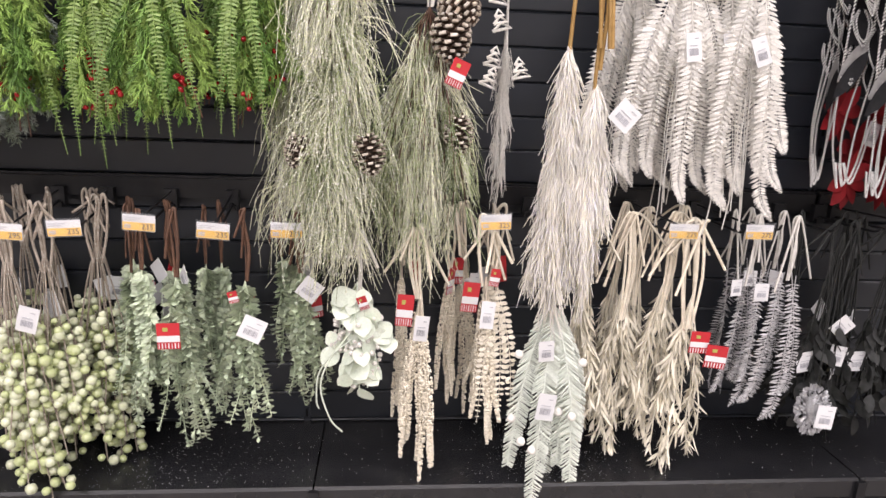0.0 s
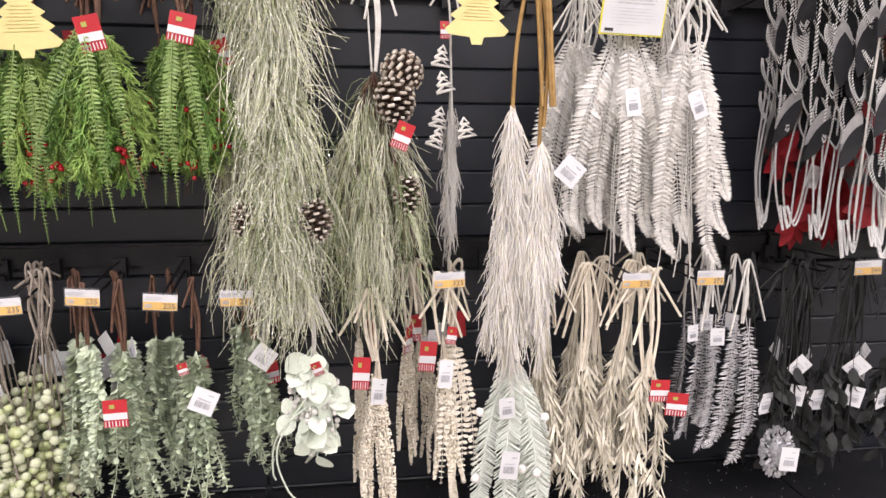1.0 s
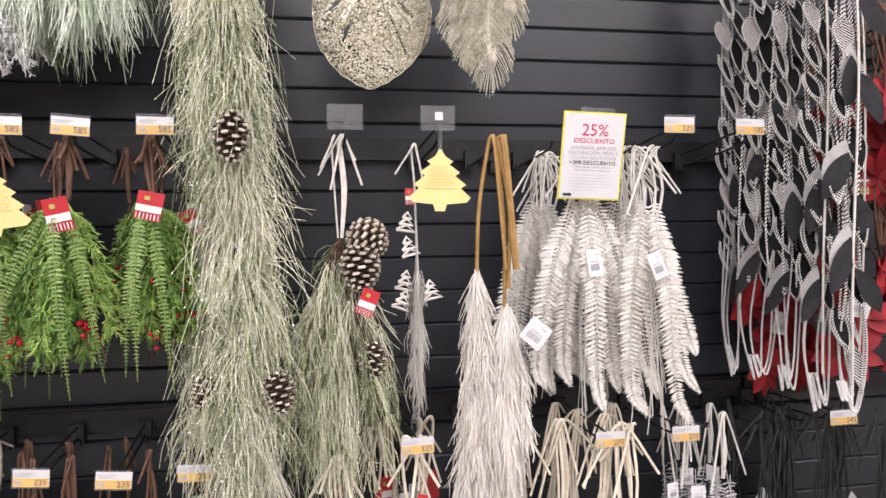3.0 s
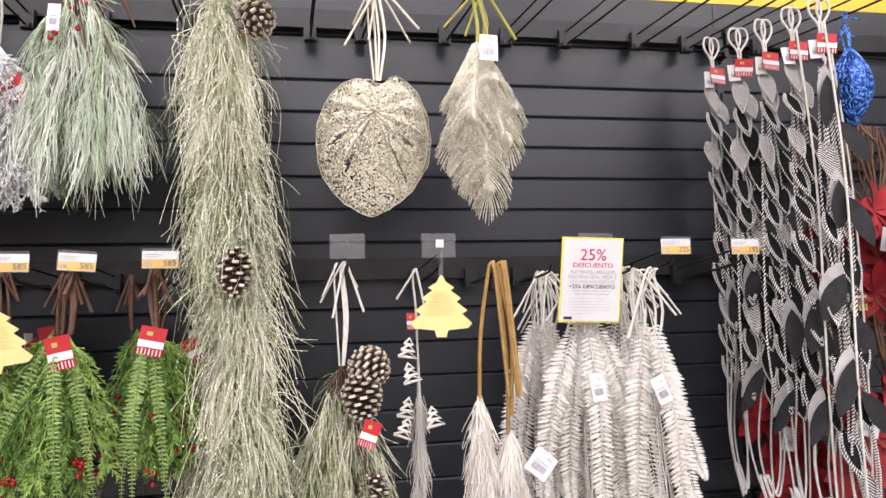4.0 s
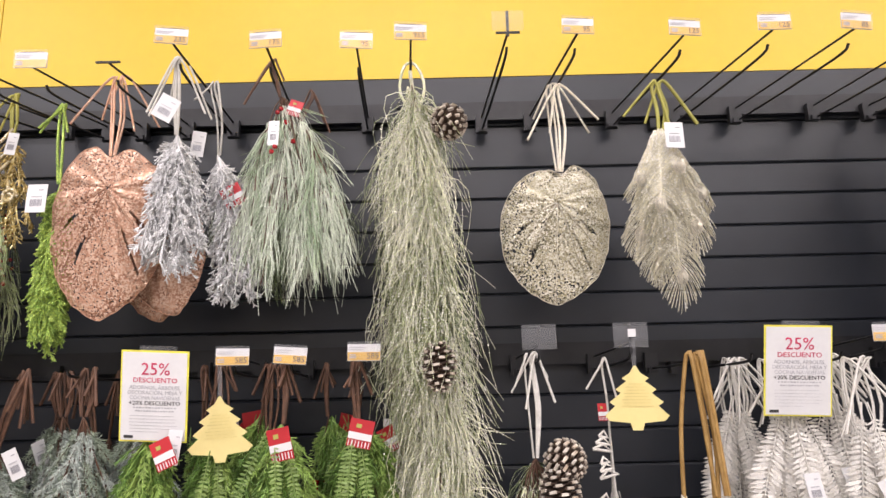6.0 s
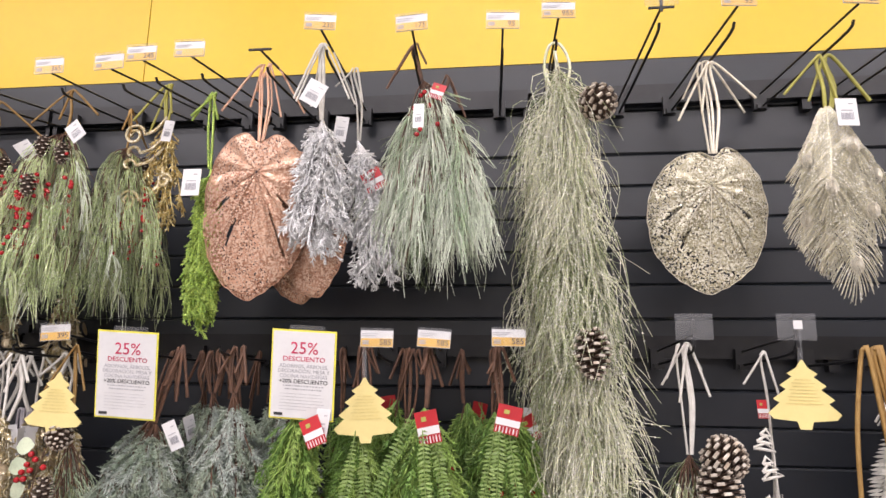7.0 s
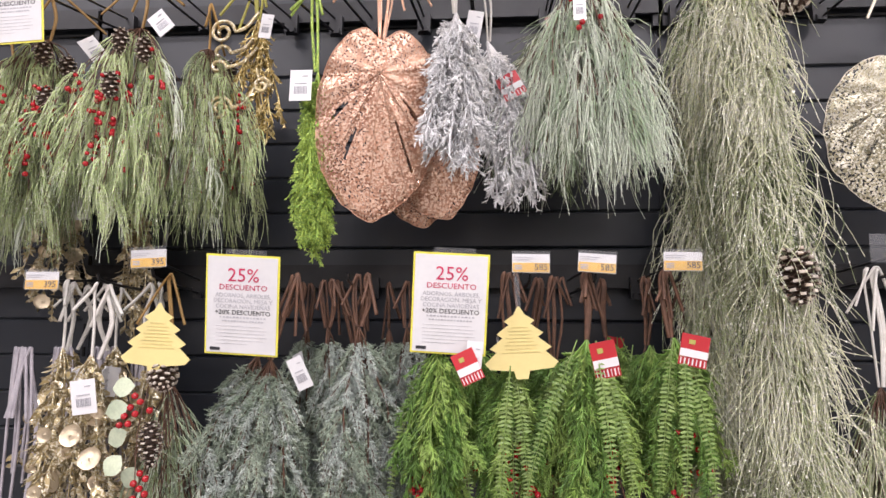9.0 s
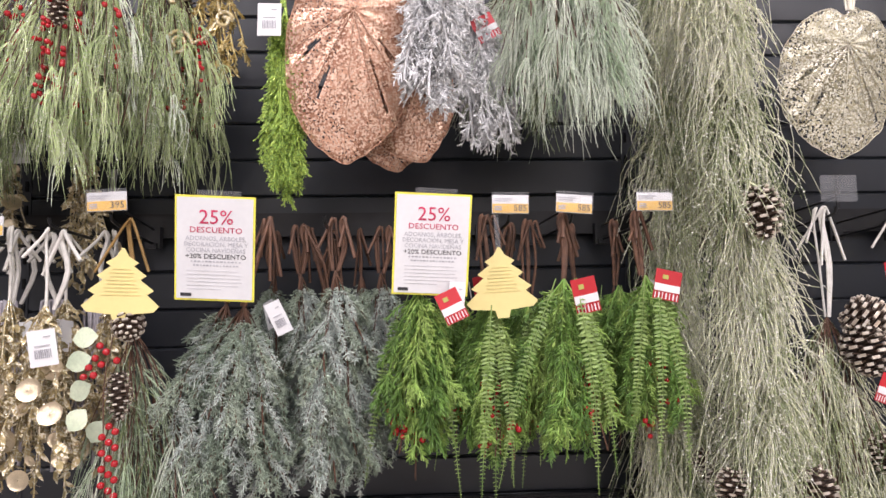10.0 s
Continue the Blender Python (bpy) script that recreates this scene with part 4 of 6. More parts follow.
put(leaf_thing("champagne lace heart-shaped leaf on white cords", "lace_leaf", [(0.238, 0.285, -0.262, 3, 0, -0.006, 0.0), (0.205, 0.255, -0.236, -12, 12, 0.022, 0.035)], [M["champleaf"], M["champsolid"]], M["champsolid"], -0.195, ""), 0.363, -0.265, 1.912)
put(leaf_thing("copper glitter lace leaves on coppery cords", "lace_leaf", [(0.235, 0.360, -0.246, 4, 6, 0.0, -0.005), (0.21, 0.33, -0.268, -16, -12, 0.05, 0.05), (0.2, 0.31, -0.285, -6, -5, 0.045, 0.08)], [M["copper"], M["coppersolid"]], M["coppersolid"], -0.175, ""), -0.597, -0.295, 1.94)




# feather sprays
def feathers():
    """Peacock-like glitter feathers: barbs sweep down from the rib and fan out round an eye near the tip."""
    ob = thing("feather_spray", "pale gold glitter peacock feathers on olive ribbon", "feather spray", "")
    loops(ob, 4, (0, 0, -0.125), M["oliverib"], 0.0036, 0.02, 0.10, "ribbon")
    for ex, ey, ez, hw in ((-0.025, -0.045, -0.286, 0.066), (0.050, -0.030, -0.328, 0.064), (0.008, -0.036, -0.432, 0.070), (-0.028, -0.012, -0.392, 0.060), (-0.060, -0.008, -0.340, 0.060), (0.074, -0.006, -0.252, 0.058), (-0.010, 0.022, -0.370, 0.07), (0.020, -0.045, -0.205, 0.052), (-0.050, -0.015, -0.225, 0.056), (0.030, 0.012, -0.270, 0.075)):
        g = Geo()
        top = np.array([ex * 0.15, ey * 0.3, -0.108])
        end = np.array([ex, ey, ez - 0.012])
        r = smooth([top, (top + end) / 2 + [0.0, -0.012, 0], end], 18)
        g.strands(r[None], 0.0017 * np.linspace(1, 0.5, 18), 5)
        p, t, s, _ = along(r[None], 250, 0.0, 1.0, True)
        sg = np.where(np.arange(len(p)) % 2, 1.0, -1.0)
        a = np.radians(np.interp(s, [0, 0.3, 0.84, 1.0], [40, 54, 62, 3])) * rng.uniform(0.92, 1.08, len(p))
        ln = hw * np.interp(s, [0, 0.2, 0.5, 0.76, 1.0], [0.35, 0.55, 0.75, 1.05, 0.78]) * rng.uniform(0.9, 1.08, len(p))
        u = np.linspace(0, 1, 6)
        dx, dz = np.sin(a) * sg, -np.cos(a)
        path = p[:, None] + ln[:, None, None] * np.stack([dx[:, None] * (u - 0.16 * u**2), rng.normal(0, 0.10, (len(p), 1)) * u + 0.22 * u**2, dz[:, None] * u - 0.34 * np.abs(dx)[:, None] * u**2.2], -1)
        feather = part("feather", g, M["plume"], ob)
        vane = part("vane", Geo().strands(path, 0.00082, 3), M["plume"], feather)
        tagged(vane, kind="stuff")
        specks(feather, path, 700, 0.0010)
        g = Geo()
        th = np.linspace(0, 2 * np.pi, 22)
        for k in range(5):
            rr = 0.002 + 0.0023 * k
            g.strands(np.stack([ex + rr * np.cos(th), ey - 0.013 + 0.0015 * k + 0 * th, ez + 1.45 * rr * np.sin(th)], -1)[None], 0.0014, 3)
        part("eye", g, M["champsolid"], feather, "dense pale eye of the feather")
    hang_tag(ob, 0.012, -0.06, -0.14, "white", 0.038, 0.058, 2)
    return ob


put(feathers(), 0.578, -0.285, 1.905)


# snowy cypress-like twigs, cedar, lime: flat fronds of forked twiglets
def twiggy(geo, c, n, tl, sub, sl, r, angle=38, mi=0, s0=0.05, tips=0.0):
    """Side twigs along the branches, each with short forked twiglets."""
    p, t, s, b = along(c, n, s0, 1.0)
    side = perp(t)
    side[:, 1] *= 0.6
    side = unit(side)
    a = np.radians(angle) * rng.uniform(0.7, 1.3, len(p))
    d = unit(t * np.cos(a)[:, None] + side * np.sin(a)[:, None])
    ln = tl * rng.uniform(0.6, 1.1, len(p)) * (1.1 - 0.5 * s)
    u = np.linspace(0, 1, 5)
    path = p[:, None] + (ln[:, None] * u)[..., None] * d[:, None]
    path[..., 2] -= 0.3 * ln[:, None] * u**2
    geo.strands(path, r * np.linspace(1.1, 0.6, 5), 3, mi)
    p2, t2, s2, _ = along(path, sub, 0.15, 1.0)
    nrm = np.repeat(perp(d), sub, 0)
    sd = unit(np.cross(t2, nrm)) * np.where(rng.random(len(p2)) < 0.5, 1, -1)[:, None]
    d2 = unit(t2 * 0.8 + sd * 0.6 + 0.15 * rng.normal(size=t2.shape))
    l2 = sl * rng.uniform(0.6, 1.2, len(p2)) * (1.15 - 0.6 * s2)
    u = np.linspace(0, 1, 3)
    geo.strands(p2[:, None] + (l2[:, None] * u)[..., None] * d2[:, None], r * np.array([1.0, 1.0, 0.55]), 3, mi)


def twig_spray(label, name, cat, neck, drop, hw, hd, nb, n, tl, sub, sl, r, mt, stem, nstem=3, group="", short=0.35, stemr=0.0025, angle=38, skew=0.0, tail=0.08):
    ob = thing(name, label, cat, group)
    loops(ob, nstem, neck, stem, stemr, 0.012, tail)
    c = fan(nb, neck, drop, hw, hd, short, skew=skew)
    g = Geo()
    g.strands(c, r * 1.6, 4)
    twiggy(g, c, n, tl, sub, sl, r, angle)
    part("foliage", g, mt, ob)
    return ob


sn = twig_spray("snowy silver cypress spray on white stems", "frosted_cypress_spray", "frosted spray", (0, 0, -0.17), 0.30, 0.062, 0.04, 17, 38, 0.05, 10, 0.016, 0.0016, M["snow"], M["cord"], 5, "frosted cypress sprays", tail=0.12)
hang_tag(sn, -0.005, -0.05, -0.13, "white", 0.045, 0.052, 30)
put(sn, -0.453, -0.305, 1.975)
sn2 = twig_spray("greyish snowy cypress spray with a red tag", "frosted_cypress_spray", "frosted spray", (0.02, 0, -0.17), 0.36, 0.055, 0.04, 11, 36, 0.05, 10, 0.016, 0.0015, M["snow"], M["cord"], 2, "frosted cypress sprays", skew=0.05)
hang_tag(sn2, 0.065, -0.02, -0.27, "red", 0.045, 0.05, -28)
hang_tag(sn2, -0.005, -0.05, -0.16, "white", 0.03, 0.055, 10)
put(sn2, -0.415, -0.225, 1.955)

lm = twig_spray("lime green glitter spray with a white tag", "lime_spray", "glitter spray", (0.0, 0, -0.18), 0.37, 0.036, 0.03, 16, 84, 0.036, 13, 0.010, 0.0013, M["lime"], M["lime"], 3, "", short=0.2, stemr=0.003)
hang_tag(lm, -0.02, -0.045, -0.225, "white", 0.042, 0.062, 0)
put(lm, -0.728, -0.25, 1.90)
again(lm, -1.40, -0.3, 1.92, 30, 0, 0.8)


# gold swirls
def gold_spray():
    ob = thing("gold_spray", "gold glitter spray with curled tendrils", "glitter spray", "")
    loops(ob, 3, (0, 0, -0.09), M["oliverib"], 0.003, 0.012, 0.10)
    g = Geo()
    for sx, z0, rad, turns in ((-0.05, -0.125, 0.026, 1.6), (-0.05, -0.285, 0.026, 1.7), (-0.062, -0.20, 0.018, 0.8), (-0.055, -0.17, 0.02, 0.7), (0.03, -0.24, 0.018, 1.3)):
        a = np.linspace(0, turns * 2 * np.pi, 40)
        rr = rad * np.linspace(1, 0.25, 40)
        sp = np.stack([sx - rad + rr * np.cos(a) + rad * 0.4, -0.02 + 0 * a, z0 + rr * np.sin(a)], -1)
        path = np.vstack([smooth([(0.0, 0, z0 + 0.05), (sx * 0.4, -0.01, z0 + 0.015), sp[0]], 8)[:-1], sp])
        g.strands(path[None], 0.0037, 8)
    part("tendril", g, M["palegold"], ob, "curled pale gold tendrils")
    c = fan(9, (0, 0, -0.09), 0.28, 0.055, 0.03, 0.4)
    g = Geo()
    g.strands(c, 0.002, 4)
    twiggy(g, c, 16, 0.034, 5, 0.014, 0.0019)
    part("twigwork", g, M["gold"], ob)
    hang_tag(ob, 0.035, -0.05, -0.13, "white", 0.024, 0.05, 8)
    return ob


put(gold_spray(), -0.862, -0.225, 1.935)

# cedar greens with fern fronds and red berries
def fern_frond(geo, r, hw, n, mi=0, width=0.35, wpl=None, tip=0.7, sweep=0.35, taper=False, fold=0.08, rough=1.0):
    """A frond: a rib with leaflets on both sides, shorter towards the tip."""
    geo.strands(r[None], 0.0013 * np.linspace(1, 0.4, len(r)), 4, mi)
    p, t, s, _ = along(r[None], n, 0.06, 0.99, True)
    front = np.tile([0.0, -1.0, 0.15], (len(p), 1)) + 0.15 * rough * rng.normal(size=(len(p), 3))
    sd = unit(np.cross(t, front))
    prof = hw * np.sin(np.pi * np.clip(0.22 + 0.76 * s, 0, 1)) ** 0.75
    if taper:
        prof = hw * np.minimum(0.2 + s / 0.3, 1.0) * (1.04 - s) ** 0.7
    for sg in (-1, 1):
        d = unit(sd * sg + t * sweep + 0.14 * rough * rng.normal(size=t.shape))
        geo.leaves(p, d, front, prof * rng.uniform(0.85, 1.1, len(p)), wpl or prof * width, 3, fold, 0.18, tip, mi)


def cedar_fern(label, nb, fronds, hw, drop, skew=0.0, neckz=-0.13):
    ob = thing("cedar_fern_spray", label, "greenery spray", "cedar and fern sprays")
    loops(ob, 4, (0, 0, neckz), M["brown"], 0.0033, 0.012, 0.08)
    c = fan(nb + 4, (0, -0.012, neckz), drop * 0.86, hw, 0.055, 0.5, skew=skew)
    for k, nm in enumerate(("cedar", "cedar_light")):
        g = Geo()
        sel = c[k::2]
        g.strands(sel, 0.0019, 4)
        twiggy(g, sel, 44, 0.055, 15, 0.015, 0.0013, 34)
        part("foliage", g, M[nm], ob)
    for k, (dx, ln, y) in enumerate(fronds):
        g = Geo()
        fern_frond(g, smooth([(dx * 0.15, y, neckz), (dx * 0.7, y - 0.025, neckz - ln * 0.5), (dx, y - 0.005, neckz - ln)], 20), 0.018, 46, 0, 0.33, None, 0.75, 0.25, True, 0.08, 0.9)
        part("fern_frond", g, M["fern"], ob, "pale green fern frond")
    c = fan(4, (0, 0.0, neckz), drop * 0.95, hw * 0.7, 0.05, 0.2)
    g = Geo()
    g.strands(c, 0.0014, 4)
    part("berry_twig", g, M["brown"], ob)
    p, t, s, _ = along(c, 3, 0.5, 0.95)
    berries("berry", np.repeat(p, 4, 0) + 0.009 * rng.normal(size=(len(p) * 4, 3)), rng.uniform(0.0042, 0.0062, len(p) * 4), M["red_bead"], ob)
    return ob


cf1 = cedar_fern("green cedar spray with berries and a red tag", 12, [(0.07, 0.37, -0.01), (-0.10, 0.35, 0.02)], 0.075, 0.36)
hang_tag(cf1, 0.055, -0.07, -0.16, "red", 0.04, 0.055, -25)
hang_tag(cf1, 0.065, -0.05, -0.15, "white", 0.028, 0.065, 5)
put(cf1, -0.485, -0.27, 1.315)
cf2 = cedar_fern("green cedar and fern spray with berries and a red tag", 16, [(0.03, 0.36, -0.080), (0.075, 0.34, -0.04), (-0.13, 0.36, -0.03)], 0.11, 0.37, -0.02, -0.115)
hang_tag(cf2, 0.018, -0.085, -0.145, "red", 0.042, 0.06, -12)
put(cf2, -0.222, -0.275, 1.315)
cf3 = cedar_fern("fern-rich green spray with berries and a red tag", 9, [(-0.015, 0.34, -0.075), (0.045, 0.37, -0.06), (-0.05, 0.34, -0.03)], 0.085, 0.33, 0.01, -0.11)
hang_tag(cf3, 0.012, -0.08, -0.13, "red", 0.046, 0.052, 12)
put(cf3, -0.068, -0.265, 1.315)
cf4 = cedar_fern("green fern spray with red berries behind a paper tree", 6, [(-0.03, 0.34, -0.05), (0.03, 0.32, -0.03), (0.0, 0.37, -0.01)], 0.06, 0.33, 0.0, -0.16)
put(cf4, -0.352, -0.25, 1.315)
for src, x, y, rz in ((cf1, -0.43, -0.15, 80), (cf3, -0.30, -0.13, 200), (cf2, -0.16, -0.12, 150), (cf3, -0.01, -0.13, 90), (cf1, -0.09, -0.17, 30), (cf4, -0.26, -0.19, 0)):
    again(src, x, y, 1.312, rz, rng.uniform(-4, 4), 0.95)


# blue-green fir with frosted tips
def fir_spray(label, neck, drop, hw, nb, n, tipshare=0.35, mats=("fir", "firtip")):
    ob = thing("fir_spray", label, "fir spray", "fir sprays")
    loops(ob, 4, neck, M["brown"], 0.0032, 0.015, 0.10)
    c = fan(nb, neck, drop, hw, 0.05, 0.55, 0.8)
    p, t, s, _ = along(c, int(n * 0.75), 0.1, 1.0)
    d = unit(t * 0.85 + perp(t) * 0.6)
    ln = 0.075 * rng.uniform(0.6, 1.1, len(p))
    u = np.linspace(0, 1, 4)
    tw = p[:, None] + (ln[:, None] * u)[..., None] * d[:, None]
    tw[..., 2] -= 0.25 * ln[:, None] * u**2
    g = Geo()
    g.strands(c, 0.0018, 4)
    g.strands(tw, 0.001, 3)
    part("twigwork", g, M["brown"], ob)
    k = int(len(tw) * tipshare)
    order = rng.permutation(len(tw))
    for nm, sel, mt in (("needles", order[k:], mats[0]), ("frosted_needles", order[:k], mats[1])):
        g = Geo()
        needles(g, tw[sel], 104, 0.0118, 50, 0.0, 0.0011, 0.0, 1.0, 0, 3, tuft=1, curl=0.0)
        part(nm, g, M[mt], ob)
    return ob


fr1 = fir_spray("blue-green fir spray with frosted tips", (-0.04, -0.01, -0.15), 0.34, 0.115, 22, 18, 0.30)
hang_tag(fr1, 0.03, -0.06, -0.17, "white", 0.028, 0.058, -25)
put(fr1, -0.755, -0.26, 1.31)
fr2 = fir_spray("narrow frosted fir spray on a bent stem", (-0.005, 0, -0.09), 0.39, 0.06, 11, 16, 0.5)
put(fr2, -0.632, -0.25, 1.312)
for src, x, y, rz, ry in ((fr1, -0.70, -0.15, 160, 0), (fr2, -0.60, -0.12, 100, 3), (fr1, -0.83, -0.15, 60, 4), (fr2, -0.71, -0.20, 40, -4), (fr2, -0.78, -0.1, 220, 0), (fr1, -0.66, -0.07, 300, 0), (fr2, -0.55, -0.16, 10, 2)):
    again(src, x, y, 1.305, rz, ry, 0.95)


# mixed spray: cone, eucalyptus leaves, berries, needles
def mixed_spray():
    ob, c = long_pine("mixed pine, eucalyptus and red berry spray with a cone", "mixed_berry_spray", (0.008, 0, -0.19), 0.34, 0.09, 0.045, 10, 16, 0.11, [M["frost_mid"], M["frost_needle"], M["green_needle"]], [0.5, 0.25, 0.25], M["ochre"], 2, 0.035, "", 0.00085, 26, 0.5, forks=3)
    pine_cone("pine_cone", ob, (0.025, -0.05, -0.185), 0.05, 0.026, (0.3, -0.5, -0.7))
    pine_cone("snowy_cone", ob, (0.02, -0.07, -0.30), 0.075, 0.02, (0.1, -0.1, -1), 70)
    g = Geo()
    b = np.array([(-0.02, -0.06, -0.20), (-0.03, -0.06, -0.235), (-0.03, -0.06, -0.28), (-0.035, -0.065, -0.32), (-0.01, -0.06, -0.34)])
    g.leaves(b, np.array([(-0.9, -0.1, -0.1), (-0.9, -0.2, -0.3), (-0.9, 0, -0.5), (-0.6, -0.2, -0.8), (-0.5, 0, -0.9)]), np.tile([0.1, -1.0, 0.2], (5, 1)), 0.042, 0.036, 5, 0.05, 0.15)
    part("foliage", g, M["euca"], ob, "mint eucalyptus leaves")
    p = np.array([(-0.005, -0.085, -0.215), (0.005, -0.085, -0.225), (-0.012, -0.085, -0.235), (0.0, -0.09, -0.245), (-0.022, -0.085, -0.25), (-0.03, -0.085, -0.265), (-0.012, -0.09, -0.262), (0.02, -0.08, -0.24)])
    q = np.stack([0.012 + 0.012 * np.sin(np.arange(22) * 2.1), -0.085 + 0 * np.arange(22), -0.345 - 0.0085 * np.arange(22)], -1)
    berries("berry", np.vstack([p, q]), 0.0062, M["red_bead"], ob)
    g = Geo().strands(smooth([(0, -0.05, -0.2), (0.0, -0.08, -0.3), (0.012, -0.083, -0.53)], 12)[None], 0.0012, 4)
    part("berry_twig", g, M["brown"], ob)
    return ob


put(mixed_spray(), -1.003, -0.26, 1.315)


# champagne discs and glitter leaves
def champagne_spray():
    ob = thing("champagne_spray", "champagne metallic spray of discs and twigs on white stems", "glitter spray", "champagne sprays")
    loops(ob, 3, (0, 0, -0.13), M["cord"], 0.0034, 0.03, 0.06)
    c = fan(13, (0, 0, -0.12), 0.34, 0.09, 0.05, 0.5)
    g = Geo()
    g.strands(c, 0.0016, 4)
    p, t, s, _ = along(c, 30, 0.05, 1)
    g.leaves(p, unit(t + perp(t) * 0.9), perp(t) + np.array([0, -0.6, 0]), rng.uniform(0.012, 0.03, len(p)), rng.uniform(0.006, 0.014, len(p)), 3, 0.15, 0.3)
    part("foliage", g, M["palegold"], ob)
    p, t, s, _ = along(c, 1, 0.25, 1)
    g = Geo()
    p[:, 1] -= 0.02
    for q in p:
        a = np.linspace(0, 2 * np.pi, 15)[:-1]
        r = rng.uniform(0.009, 0.019)
        tx, tz = rng.uniform(-0.4, 0.4, 2)
        ring = np.stack([np.cos(a), tx * np.cos(a) + tz * np.sin(a), np.sin(a)], -1)
        v = np.vstack([q + ring * r * 0.05, q + ring * r * 0.7 + [0, 0.003, 0], q + ring * r])
        g = Geo().add(v, [(k * 14 + j, k * 14 + (j + 1) % 14, (k + 1) * 14 + (j + 1) % 14, (k + 1) * 14 + j) for k in range(2) for j in range(14)])
        part("disc", g, M["champdisc"], ob, "round champagne metallic disc")
    hang_tag(ob, 0.035, -0.07, -0.19, "white", 0.044, 0.058, -8)
    return ob


M["champdisc"] = mat("champagne_metal", (0.66, 0.56, 0.40), (0.56, 0.47, 0.33), 0.28, 0.8, 60, 0.3, 400, island=0.2)
cs = put(champagne_spray(), -1.12, -0.30, 1.29)
for x, y, rz in ((-1.21, -0.25, 100), (-1.16, -0.16, 200), (-1.27, -0.14, 30), (-1.07, -0.17, 260)):
    again(cs, x, y, 1.30, rz, 0, 1.0)


def strip_spray():
    ob = thing("white_strip_spray", "bundle of pale lilac-white paper strips over a hook", "strip bundle", "white strip bundles")
    for k in range(8):
        g = Geo()
        x = rng.uniform(-0.03, 0.03)
        cane(g, (x * 1.6, rng.uniform(-0.02, 0.02), -rng.uniform(0.2, 0.32)), 0.0032, (rng.uniform(-0.03, 0.03), -0.02, -0.13), 0.0, x)
        part("strip", g, M["lilac"], ob)
    return ob


M["lilac"] = mat("lilac_white_strip", (0.44, 0.41, 0.44), (0.32, 0.30, 0.33), 0.6, 0, 40, 0.2, 500, island=0.4)
ss = put(strip_spray(), -1.27, -0.18, 1.17)
for x, y, rz in ((-1.20, -0.15, 30), (-1.34, -0.2, 0), (-1.13, -0.13, 10)):
    again(ss, x, y, 1.17, rz)
again(cs, -1.32, -0.12, 1.64, 30, 0, 0.9)
again(cs, -1.16, -0.10, 1.60, 130, 0, 0.9)


# white fern bunches
def white_fern(label, ln, hw, n, sway):
    ob = thing("white_fern_spray", label, "fern spray", "white fern sprays")
    loops(ob, 6, (0, 0, -0.17), M["cord"], 0.0024, 0.03, 0.13, splay=0.4)
    for k in range(n):
        g = Geo()
        dx = (k - (n - 1) / 2) * 0.052 + rng.uniform(-0.018, 0.018)
        l2 = ln * rng.uniform(0.78, 1.0)
        yk = 0.03 * math.sin(k * 2.3) - 0.01
        fern_frond(g, smooth([(dx * 0.1, 0, -0.08), (dx * 0.7, yk - 0.015, -0.08 - l2 * 0.42), (dx + 0.35 * sway, yk, -0.08 - l2 * 0.85), (dx + sway, yk - 0.01, -0.08 - l2)], 26), hw * 1.4, 64, 0, 0.25, None, 0.7, 0.45, True, 0.03, 0.35)
        part("frond", g, M["whitefern"], ob)
    g = Geo()
    c = fan(6, (0, 0.01, -0.15), ln * 0.95, 0.05, 0.03, 0.2)
    g.strands(c, 0.0014, 4)
    part("thread_work", g, M["cord"], ob)
    hang_tag(ob, rng.uniform(-0.02, 0.02), -0.06, -0.24, "white", 0.03, 0.055, rng.uniform(-25, 15))
    return ob


wf1 = white_fern("white glitter fern spray with a bar code tag", 0.50, 0.031, 5, 0.02)
wf2 = white_fern("white fern spray on white looped stems", 0.54, 0.029, 4, 0.05)
put(wf1, 0.80, -0.27, 1.305)
put(wf2, 0.925, -0.31, 1.30)
for src, x, y, rz, ry in ((wf1, 0.735, -0.18, 20, 3), (wf2, 0.77, -0.12, -30, 6), (wf2, 0.86, -0.10, 0, -3), (wf1, 0.89, -0.24, -20, -6), (wf2, 0.955, -0.17, 10, -6)):
    again(src, x, y, 1.303, rz, ry, rng.uniform(0.92, 1.0))


# ivory pampas
def pampas():
    ob = thing("pampas_spray", "ivory pampas plumes on ochre stems with a blank tag", "pampas spray", "")
    g = Geo()
    for nx, nz, dx in ((-0.045, -0.28, -0.012), (0.012, -0.35, 0.006), (0.02, -0.30, 0.012)):
        cane(g, (nx, 0, nz), 0.0042, (0.025, -0.012, -0.26), 0.0, dx)
    part("stem", g, M["ochre"], ob)
    for nx, nz, ln, hw in ((-0.045, -0.26, 0.56, 0.055), (0.015, -0.33, 0.46, 0.05)):
        c = fan(18, (nx, 0, nz), ln, hw, 0.035, 0.5, 0.95, wob=0.006)
        g = Geo()
        needles(g, c, 190, 0.06, 17, 0.25, 0.0015, 0.0, 1.0, 0, 5, tuft=3, curl=0.10)
        p, t, s, _ = along(c, 22, 0.0, 1.0)
        g.leaves(p, unit(t + perp(t) * 0.25), perp(t) + np.array([0, -0.9, 0]), rng.uniform(0.03, 0.06, len(p)), rng.uniform(0.004, 0.006, len(p)), 4, 0.15, 0.1, 0.9)
        g.strands(c, 0.0012, 3)
        part("plume", g, M["ivory"], ob)
    hang_tag(ob, 0.062, -0.05, -0.385, "blank", 0.05, 0.05, 40)
    return ob


put(pampas(), 0.60, -0.315, 1.315)


